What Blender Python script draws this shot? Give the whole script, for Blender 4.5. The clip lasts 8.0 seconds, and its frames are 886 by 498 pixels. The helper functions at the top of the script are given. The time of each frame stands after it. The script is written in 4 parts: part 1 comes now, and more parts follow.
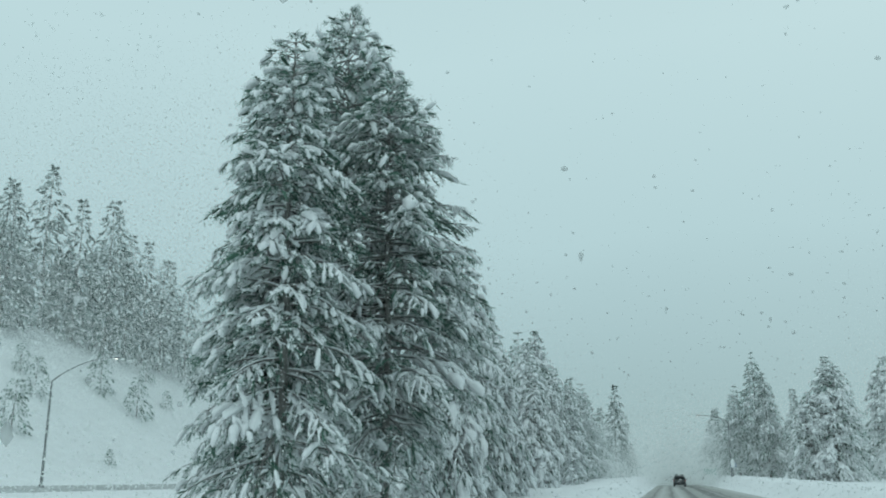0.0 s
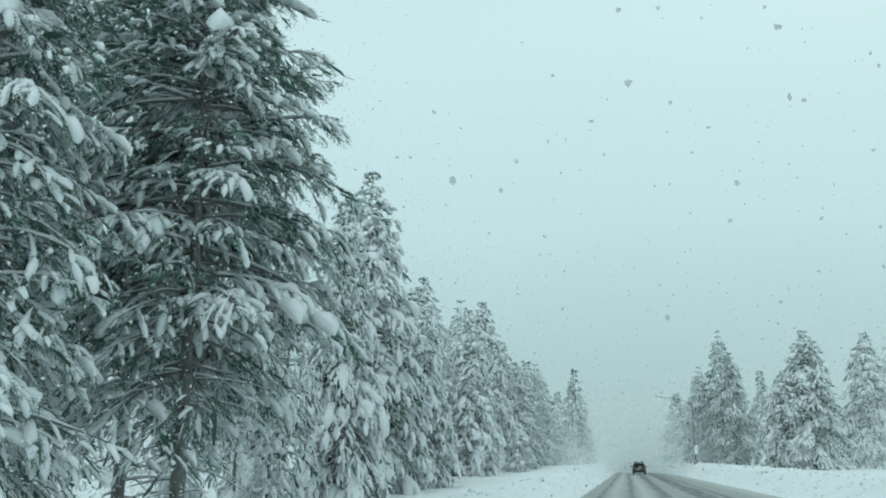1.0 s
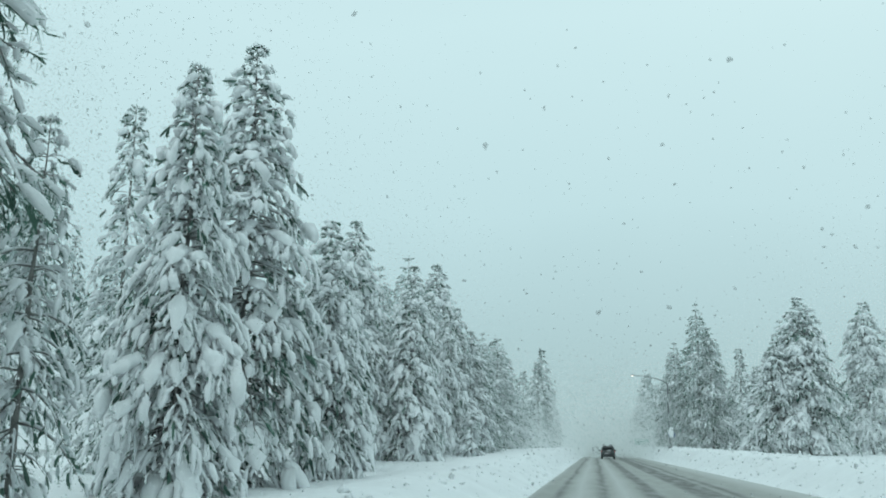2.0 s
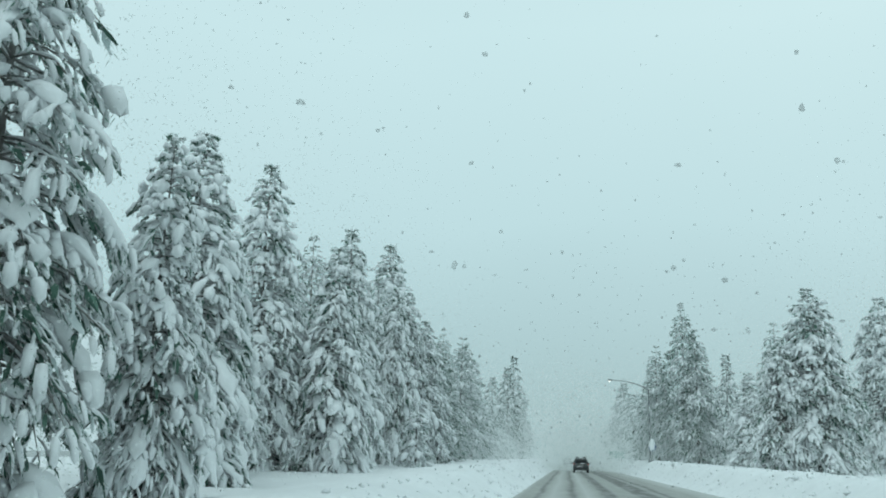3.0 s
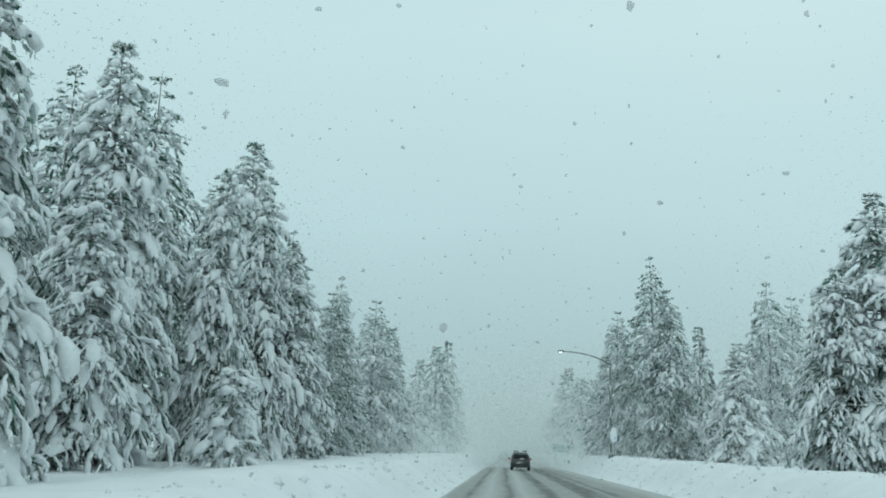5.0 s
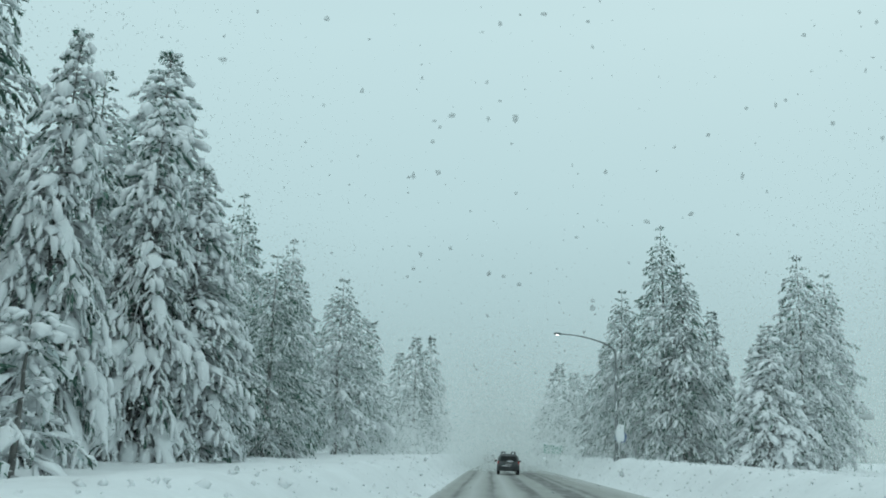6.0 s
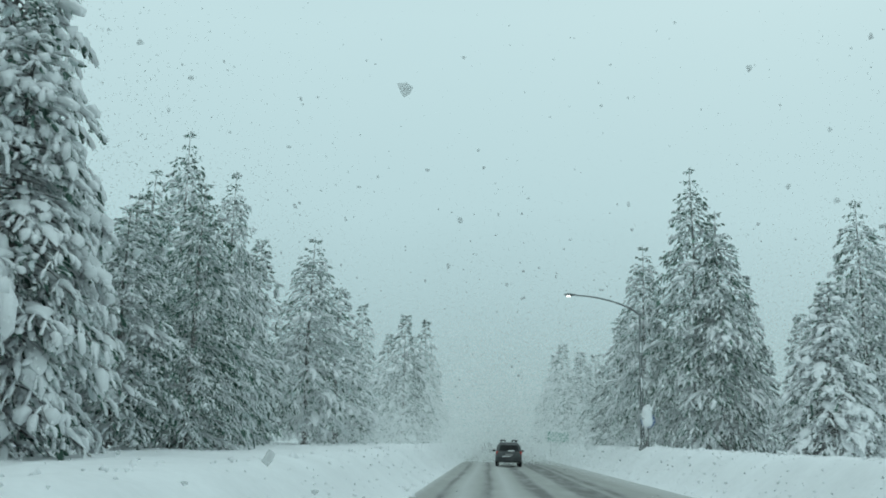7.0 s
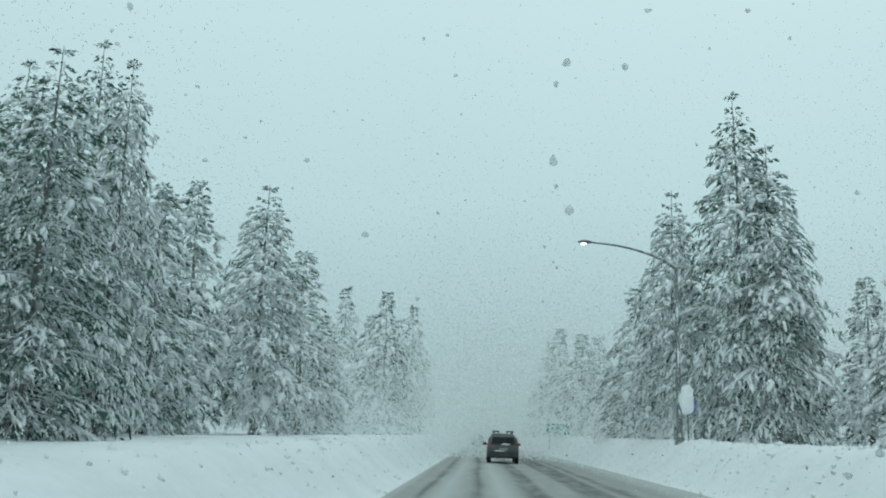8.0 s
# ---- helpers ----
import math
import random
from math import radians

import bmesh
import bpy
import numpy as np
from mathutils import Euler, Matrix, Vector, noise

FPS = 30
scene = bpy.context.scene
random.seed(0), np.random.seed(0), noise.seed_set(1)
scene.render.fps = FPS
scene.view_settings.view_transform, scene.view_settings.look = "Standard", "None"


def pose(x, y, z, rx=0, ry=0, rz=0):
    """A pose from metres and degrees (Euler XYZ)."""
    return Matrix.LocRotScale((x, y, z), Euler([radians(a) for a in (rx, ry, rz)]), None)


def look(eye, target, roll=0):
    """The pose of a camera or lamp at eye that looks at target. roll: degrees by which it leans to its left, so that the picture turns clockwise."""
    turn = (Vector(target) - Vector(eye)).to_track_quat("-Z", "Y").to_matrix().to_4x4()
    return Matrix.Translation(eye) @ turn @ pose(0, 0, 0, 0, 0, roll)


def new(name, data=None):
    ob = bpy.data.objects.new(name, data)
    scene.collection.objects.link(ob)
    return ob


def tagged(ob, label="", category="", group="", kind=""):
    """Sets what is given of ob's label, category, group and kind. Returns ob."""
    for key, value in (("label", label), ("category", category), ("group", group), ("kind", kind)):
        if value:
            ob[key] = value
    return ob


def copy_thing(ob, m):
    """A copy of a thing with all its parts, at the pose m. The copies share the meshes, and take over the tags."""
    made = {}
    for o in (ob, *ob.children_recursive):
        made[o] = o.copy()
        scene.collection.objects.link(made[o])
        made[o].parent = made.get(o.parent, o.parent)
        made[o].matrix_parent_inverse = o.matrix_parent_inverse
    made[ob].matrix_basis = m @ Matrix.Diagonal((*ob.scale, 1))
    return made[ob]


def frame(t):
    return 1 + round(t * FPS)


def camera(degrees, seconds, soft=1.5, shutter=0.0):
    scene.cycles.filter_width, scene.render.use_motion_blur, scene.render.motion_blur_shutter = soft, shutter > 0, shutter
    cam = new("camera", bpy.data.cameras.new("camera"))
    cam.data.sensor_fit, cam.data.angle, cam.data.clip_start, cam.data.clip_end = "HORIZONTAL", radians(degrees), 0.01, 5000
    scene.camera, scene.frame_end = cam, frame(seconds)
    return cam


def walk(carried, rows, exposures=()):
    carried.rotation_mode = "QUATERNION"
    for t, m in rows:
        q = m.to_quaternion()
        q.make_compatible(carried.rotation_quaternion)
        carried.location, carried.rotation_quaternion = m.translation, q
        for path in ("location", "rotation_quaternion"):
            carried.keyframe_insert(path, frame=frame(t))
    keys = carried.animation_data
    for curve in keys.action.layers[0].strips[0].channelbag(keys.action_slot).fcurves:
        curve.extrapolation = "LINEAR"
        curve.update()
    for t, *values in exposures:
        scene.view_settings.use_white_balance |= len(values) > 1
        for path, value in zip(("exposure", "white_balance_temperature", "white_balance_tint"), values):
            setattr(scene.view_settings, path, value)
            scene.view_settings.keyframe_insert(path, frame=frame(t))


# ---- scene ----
cam = camera(52.5, 8.0, soft=1.9)
PATH = [
    (0, (0.011, 0.422, 1.366), (-0.445, 2.304, 1.867), -0.2),
    (0.5, (0.085, 6.104, 1.405), (-0.329, 7.998, 1.898), 0.1),
    (1, (0.077, 11.659, 1.399), (-0.304, 13.564, 1.872), 0.0),
    (1.5, (0.011, 17.171, 1.447), (-0.338, 19.088, 1.897), 0.1),
    (2, (-0.064, 22.724, 1.446), (-0.385, 24.65, 1.883), 0.4),
    (2.2, (-0.076, 24.953, 1.45), (-0.386, 26.88, 1.887), 0.6),
    (3.5, (-0.008, 39.6, 1.465), (-0.266, 41.527, 1.932), 1.9),
    (4, (-0.009, 45.334, 1.505), (-0.257, 47.267, 1.953), 1.9),
    (4.5, (-0.015, 50.901, 1.544), (-0.219, 52.845, 1.97), 2.1),
    (5, (-0.025, 56.527, 1.567), (-0.166, 58.471, 2.016), 1.8),
    (5.2, (-0.059, 58.796, 1.57), (-0.184, 60.74, 2.023), 1.5),
    (6.5, (0.077, 73.656, 1.68), (-0.031, 75.602, 2.13), 2.1),
    (7, (0.118, 79.291, 1.686), (0.012, 81.241, 2.116), 1.5),
    (7.5, (0.16, 85.044, 1.68), (0.065, 86.997, 2.101), 1.4),
    (8, (0.167, 90.803, 1.676), (0.079, 92.757, 2.091), 1.8),
]
walk(cam, [(t, look(eye, target, roll)) for t, eye, target, roll in PATH],
     [(0.0, -0.05), (0.5, 0.05), (1.0, 0.17), (1.5, 0.2), (2.0, 0.17), (3.5, 0.07), (3.8, -0.04), (4.0, -0.13), (4.2, -0.03), (4.5, 0.06), (5.0, 0.06), (6.5, 0.01), (8.0, 0.05)])


# ---- world and sun: a low, even snow sky ----
world = bpy.data.worlds.new("world")
scene.world = world
world.use_nodes = True
wn, wl = world.node_tree.nodes, world.node_tree.links
wn.clear()
w_out = wn.new("ShaderNodeOutputWorld")
w_bg = wn.new("ShaderNodeBackground")
w_sky = wn.new("ShaderNodeTexSky")
w_sky.sky_type = "NISHITA"
w_sky.sun_disc = False
w_sky.sun_elevation = radians(38)
w_sky.sun_rotation = radians(20)
w_scale = wn.new("ShaderNodeVectorMath")
w_scale.operation = "SCALE"
w_scale.inputs[3].default_value = 0.045
w_co = wn.new("ShaderNodeTexCoord")
w_sep = wn.new("ShaderNodeSeparateXYZ")
w_ramp = wn.new("ShaderNodeValToRGB")
w_noise = wn.new("ShaderNodeTexNoise")
w_noise.inputs["Scale"].default_value = 2.2
w_noise.inputs["Detail"].default_value = 3.0
w_add = wn.new("ShaderNodeMath")
w_add.operation = "MULTIPLY_ADD"
w_add.inputs[1].default_value = 0.10
w_mix = wn.new("ShaderNodeMix")
w_mix.data_type = "RGBA"
w_mix.inputs["Factor"].default_value = 0.93
el = w_ramp.color_ramp.elements
el[0].position, el[0].color = 0.0, (0.315, 0.465, 0.485, 1)
el[1].position, el[1].color = 1.0, (0.545, 0.72, 0.745, 1)
e = el.new(0.12)
e.color = (0.362, 0.527, 0.55, 1)
e = el.new(0.30)
e.color = (0.49, 0.69, 0.717, 1)
e = el.new(0.5)
e.color = (0.56, 0.765, 0.79, 1)
wl.new(w_co.outputs["Generated"], w_sep.inputs[0])
wl.new(w_co.outputs["Generated"], w_noise.inputs["Vector"])
wl.new(w_noise.outputs["Fac"], w_add.inputs[0])
wl.new(w_sep.outputs["Z"], w_add.inputs[2])
wl.new(w_add.outputs[0], w_ramp.inputs["Fac"])
wl.new(w_sky.outputs[0], w_scale.inputs[0])
wl.new(w_scale.outputs[0], w_mix.inputs["A"])
wl.new(w_ramp.outputs[0], w_mix.inputs["B"])
wl.new(w_mix.outputs["Result"], w_bg.inputs["Color"])
wl.new(w_bg.outputs[0], w_out.inputs["Surface"])

sun_data = bpy.data.lights.new("sun", "SUN")
sun_data.energy = 0.5
sun_data.angle = radians(60)
sun_data.color = (0.86, 1.0, 1.0)
sun = new("sun", sun_data)
sun.matrix_world = look((-20, -40, 60), (0, 0, 0))


# ---- materials ----
def material(name, color, rough=0.8, metal=0.0, vary=0.15, scale=3.0, bump=0.0, bump_scale=40.0, island=0.0, trans=0.0, emit=0.0, clear=0.0):
    """A surface with colour variation at two scales and fine relief, in object space."""
    m = bpy.data.materials.new(name)
    m.use_nodes = True
    n, l = m.node_tree.nodes, m.node_tree.links
    b = n["Principled BSDF"]
    b.inputs["Roughness"].default_value = rough
    b.inputs["Metallic"].default_value = metal
    if "Specular IOR Level" in b.inputs:
        b.inputs["Specular IOR Level"].default_value = 0.25
    co = n.new("ShaderNodeTexCoord")
    big, fine = n.new("ShaderNodeTexNoise"), n.new("ShaderNodeTexNoise")
    big.inputs["Scale"].default_value, big.inputs["Detail"].default_value = scale, 3.0
    fine.inputs["Scale"].default_value, fine.inputs["Detail"].default_value = scale * 9, 2.0
    l.new(co.outputs["Object"], big.inputs["Vector"])
    l.new(co.outputs["Object"], fine.inputs["Vector"])
    sum_ = n.new("ShaderNodeMath")
    sum_.operation = "MULTIPLY_ADD"
    sum_.inputs[1].default_value = 0.5
    l.new(fine.outputs["Fac"], sum_.inputs[0])
    l.new(big.outputs["Fac"], sum_.inputs[2])
    rng = n.new("ShaderNodeMapRange")
    rng.inputs["From Min"].default_value, rng.inputs["From Max"].default_value = 0.45, 1.05
    rng.inputs["To Min"].default_value, rng.inputs["To Max"].default_value = 1 - vary, 1 + vary
    l.new(sum_.outputs[0], rng.inputs["Value"])
    mul = n.new("ShaderNodeVectorMath")
    mul.operation = "SCALE"
    mul.inputs[0].default_value = color[:3]
    l.new(rng.outputs[0], mul.inputs[3])
    last = mul.outputs[0]
    if island:
        geo = n.new("ShaderNodeNewGeometry")
        r2 = n.new("ShaderNodeMapRange")
        r2.inputs["To Min"].default_value, r2.inputs["To Max"].default_value = 1 - island, 1 + island
        l.new(geo.outputs["Random Per Island"], r2.inputs["Value"])
        mul2 = n.new("ShaderNodeVectorMath")
        mul2.operation = "SCALE"
        l.new(last, mul2.inputs[0])
        l.new(r2.outputs[0], mul2.inputs[3])
        last = mul2.outputs[0]
    l.new(last, b.inputs["Base Color"])
    if bump:
        bn, bp = n.new("ShaderNodeTexNoise"), n.new("ShaderNodeBump")
        bn.inputs["Scale"].default_value, bn.inputs["Detail"].default_value = bump_scale, 4.0
        bp.inputs["Strength"].default_value, bp.inputs["Distance"].default_value = bump, 0.2 / bump_scale
        l.new(co.outputs["Object"], bn.inputs["Vector"])
        l.new(bn.outputs["Fac"], bp.inputs["Height"])
        l.new(bp.outputs[0], b.inputs["Normal"])
    if trans:
        tr, mx = n.new("ShaderNodeBsdfTranslucent"), n.new("ShaderNodeMixShader")
        mx.inputs[0].default_value = trans
        l.new(last, tr.inputs["Color"])
        l.new(b.outputs[0], mx.inputs[1])
        l.new(tr.outputs[0], mx.inputs[2])
        l.new(mx.outputs[0], n["Material Output"].inputs["Surface"])
    if clear:
        tp, mc = n.new("ShaderNodeBsdfTransparent"), n.new("ShaderNodeMixShader")
        mc.inputs[0].default_value = clear
        l.new(n["Material Output"].inputs["Surface"].links[0].from_socket, mc.inputs[1])
        l.new(tp.outputs[0], mc.inputs[2])
        l.new(mc.outputs[0], n["Material Output"].inputs["Surface"])
    if emit:
        b.inputs["Emission Color"].default_value = (*color[:3], 1)
        b.inputs["Emission Strength"].default_value = emit
    return m


SNOW = material("fresh_snow", (0.80, 0.82, 0.83), 0.75, vary=0.06, scale=0.7, bump=0.6, bump_scale=2.6)
BOUGH_SNOW = material("bough_snow", (0.80, 0.82, 0.83), 0.8, vary=0.05, scale=2.5, bump=0.5, bump_scale=14.0)


def needles(name, color, snowed):
    """Needles of which a share, blade by blade, is coated with snow."""
    m = material(name, color, 0.65, vary=0.3, scale=0.9, island=0.4, trans=0.45)
    n, l = m.node_tree.nodes, m.node_tree.links
    b = n["Principled BSDF"]
    old = b.inputs["Base Color"].links[0].from_socket
    geo, step, mix = n.new("ShaderNodeNewGeometry"), n.new("ShaderNodeMath"), n.new("ShaderNodeMix")
    scramble = n.new("ShaderNodeMath")
    scramble.operation = "FRACT"
    mul = n.new("ShaderNodeMath")
    mul.operation = "MULTIPLY"
    mul.inputs[1].default_value = 37.31
    step.operation = "LESS_THAN"
    step.inputs[1].default_value = snowed
    mix.data_type = "RGBA"
    l.new(geo.outputs["Random Per Island"], mul.inputs[0])
    l.new(mul.outputs[0], scramble.inputs[0])
    l.new(scramble.outputs[0], step.inputs[0])
    l.new(step.outputs[0], mix.inputs["Factor"])
    l.new(old, mix.inputs["A"])
    mix.inputs["B"].default_value = (0.74, 0.80, 0.80, 1)
    l.new(mix.outputs["Result"], b.inputs["Base Color"])
    for node in n:
        if node.type == "BSDF_TRANSLUCENT":
            l.new(mix.outputs["Result"], node.inputs["Color"])
    return m


NEEDLE_PINE = needles("pine_needles", (0.125, 0.222, 0.175), 0.24)
NEEDLE_FIR = needles("fir_needles", (0.13, 0.228, 0.182), 0.27)
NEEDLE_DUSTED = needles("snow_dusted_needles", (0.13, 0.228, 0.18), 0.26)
# paler than the near needles: distance haze is put into their colour
NEEDLE_HAZED = needles("hazed_needles", (0.19, 0.255, 0.235), 0.15)
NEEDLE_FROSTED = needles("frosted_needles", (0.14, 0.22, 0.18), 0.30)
BARK = material("bark", (0.21, 0.205, 0.195), 0.95, vary=0.5, scale=2.5, bump=0.9, bump_scale=18.0)
FLAKE = material("snowflake", (0.87, 0.895, 0.89), 0.9, vary=0.02, scale=0.3, trans=0.5)
# same snow as above, its colour lifted towards the brighter sky behind
PALE_FLAKE = material("pale_snowflake", (0.90, 0.925, 0.92), 0.9, vary=0.02, scale=0.3, trans=0.5)
# near flakes: the grey holds their backlit darkness against the sky
GREY_FLAKE = material("grey_snowflake", (0.60, 0.63, 0.63), 0.9, vary=0.2, scale=0.5, trans=0.35, clear=0.6)
STEEL = material("galvanised_steel", (0.19, 0.205, 0.205), 0.55, 0.6, vary=0.2, scale=2.0)
LAMP_GLOW = material("lamp_glass", (1.0, 0.97, 0.9), 0.3, vary=0.0, emit=3.0)


def road_material():
    """Packed snow and slush with darker wheel tracks along the road."""
    m = material("slushy_road", (0.5, 0.5, 0.5), 0.6, bump=0.8, bump_scale=9.0)
    n, l = m.node_tree.nodes, m.node_tree.links
    b = n["Principled BSDF"]
    co = n.new("ShaderNodeTexCoord")
    sep = n.new("ShaderNodeSeparateXYZ")
    l.new(co.outputs["Object"], sep.inputs[0])
    # wobble of the tracks along the road
    st = n.new("ShaderNodeVectorMath")
    st.operation = "MULTIPLY"
    st.inputs[1].default_value = (0.7, 0.06, 0.0)
    l.new(co.outputs["Object"], st.inputs[0])
    wob = n.new("ShaderNodeTexNoise")
    wob.inputs["Scale"].default_value, wob.inputs["Detail"].default_value = 1.0, 4.0
    l.new(st.outputs[0], wob.inputs["Vector"])
    xw = n.new("ShaderNodeMath")
    xw.operation = "MULTIPLY_ADD"
    xw.inputs[1].default_value = 0.5
    l.new(wob.outputs["Fac"], xw.inputs[0])
    l.new(sep.outputs["X"], xw.inputs[2])
    unit = n.new("ShaderNodeMapRange")
    unit.inputs["From Min"].default_value, unit.inputs["From Max"].default_value = -2.0 + 0.25, 6.4 + 0.25
    l.new(xw.outputs[0], unit.inputs["Value"])
    ramp = n.new("ShaderNodeValToRGB")
    el = ramp.color_ramp.elements
    snow, slush, wet = (0.46, 0.475, 0.46, 1), (0.31, 0.315, 0.297, 1), (0.125, 0.126, 0.117, 1)
    stops = [(-2.0, snow), (-1.75, slush), (-1.4, slush), (-1.22, wet), (-1.0, slush), (-0.6, snow), (-0.1, slush), (0.22, wet), (0.42, slush), (0.8, snow), (1.3, slush),
             (1.62, wet), (1.9, wet), (2.1, slush), (2.8, slush), (3.05, wet), (3.8, wet), (4.0, slush), (4.35, wet), (4.6, slush), (5.3, slush), (6.1, snow)]
    el[0].position, el[0].color = 0.0, snow
    el[1].position, el[1].color = 1.0, snow
    for x, c in stops[1:]:
        e = el.new((x + 2.0) / 8.4)
        e.color = c
    l.new(unit.outputs[0], ramp.inputs["Fac"])
    # blotches of loose snow
    st2 = n.new("ShaderNodeVectorMath")
    st2.operation = "MULTIPLY"
    st2.inputs[1].default_value = (1.6, 0.3, 1.0)
    l.new(co.outputs["Object"], st2.inputs[0])
    blot = n.new("ShaderNodeTexNoise")
    blot.inputs["Scale"].default_value, blot.inputs["Detail"].default_value = 1.4, 5.0
    l.new(st2.outputs[0], blot.inputs["Vector"])
    br = n.new("ShaderNodeMapRange")
    br.inputs["From Min"].default_value, br.inputs["From Max"].default_value = 0.42, 0.72
    br.inputs["To Max"].default_value = 0.5
    l.new(blot.outputs["Fac"], br.inputs["Value"])
    mx = n.new("ShaderNodeMix")
    mx.data_type = "RGBA"
    l.new(br.outputs[0], mx.inputs["Factor"])
    l.new(ramp.outputs[0], mx.inputs["A"])
    mx.inputs["B"].default_value = (0.43, 0.445, 0.43, 1)
    l.new(mx.outputs["Result"], b.inputs["Base Color"])
    return m


ROAD = road_material()
SLUSH = material("grey_slush", (0.42, 0.44, 0.44), 0.7, vary=0.2, scale=0.25, bump=0.5, bump_scale=6.0)


# ---- mesh helpers ----
def mesh_of(name, verts, faces, mat, smooth=False):
    """A mesh from arrays of corners and of faces with equally many corners each."""
    verts, faces = np.asarray(verts, np.float32).reshape(-1, 3), np.asarray(faces, np.int32)
    me = bpy.data.meshes.new(name)
    k = faces.shape[1]
    me.vertices.add(len(verts))
    me.vertices.foreach_set("co", verts.ravel())
    me.loops.add(faces.size)
    me.loops.foreach_set("vertex_index", faces.ravel())
    me.polygons.add(len(faces))
    me.polygons.foreach_set("loop_start", np.arange(0, faces.size, k, dtype=np.int32))
    me.polygons.foreach_set("use_smooth", np.full(len(faces), smooth))
    me.update(calc_edges=True)
    me.validate()
    me.materials.append(mat)
    return me


def part(name, data, mat, parent, label=""):
    """Links a bmesh or a mesh as one object under a thing or a part."""
    if isinstance(data, bmesh.types.BMesh):
        me = bpy.data.meshes.new(name)
        data.to_mesh(me)
        data.free()
        me.materials.append(mat)
    else:
        me = data
    ob = new(name, me)
    ob.parent = parent
    if label:
        tagged(ob, label)
    return ob


def tubes(centers, rx, ry, sides, lift=0.0, rng=None, rough=0.0):
    """Closed-looking tubes along many polylines at once: centers (N, S, 3), half widths rx and half heights ry (N, S)."""
    c = np.asarray(centers, float)
    n, s, _ = c.shape
    d = np.gradient(c, axis=1)
    d /= np.linalg.norm(d, axis=2, keepdims=True) + 1e-9
    side = np.cross(d, (0, 0, 1.0))
    flat = np.linalg.norm(side, axis=2, keepdims=True)
    side = np.where(flat < 0.05, (1.0, 0, 0), side / (flat + 1e-9))
    up = np.cross(side, d)
    a = np.linspace(0, 2 * np.pi, sides, endpoint=False) + 0.3
    ca, sa = np.cos(a), np.sin(a) + lift
    rx, ry = np.broadcast_to(rx, (n, s)), np.broadcast_to(ry, (n, s))
    v = c[:, :, None] + side[:, :, None] * (rx[..., None] * ca)[..., None] + up[:, :, None] * (ry[..., None] * sa)[..., None]
    if rough:
        v = v + rng.normal(0, rough, v.shape) * np.minimum(rx, ry)[..., None, None]
    i = np.arange(n * s * sides).reshape(n, s, sides)
    q = np.stack([i[:, :-1], np.roll(i[:, :-1], -1, 2), np.roll(i[:, 1:], -1, 2), i[:, 1:]], -1).reshape(-1, 4)
    return v.reshape(-1, 3), q


ICO = bmesh.new()
bmesh.ops.create_icosphere(ICO, subdivisions=1, radius=1)
ICO_V = np.array([v.co[:] for v in ICO.verts])
ICO_F = np.array([[v.index for v in f.verts] for f in ICO.faces])
ICO.free()


def joined(pieces):
    verts, faces, off = [], [], 0
    for v, f in pieces:
        verts.append(v)
        faces.append(np.asarray(f) + off)
        off += len(v)
    return np.concatenate(verts), np.concatenate(faces)


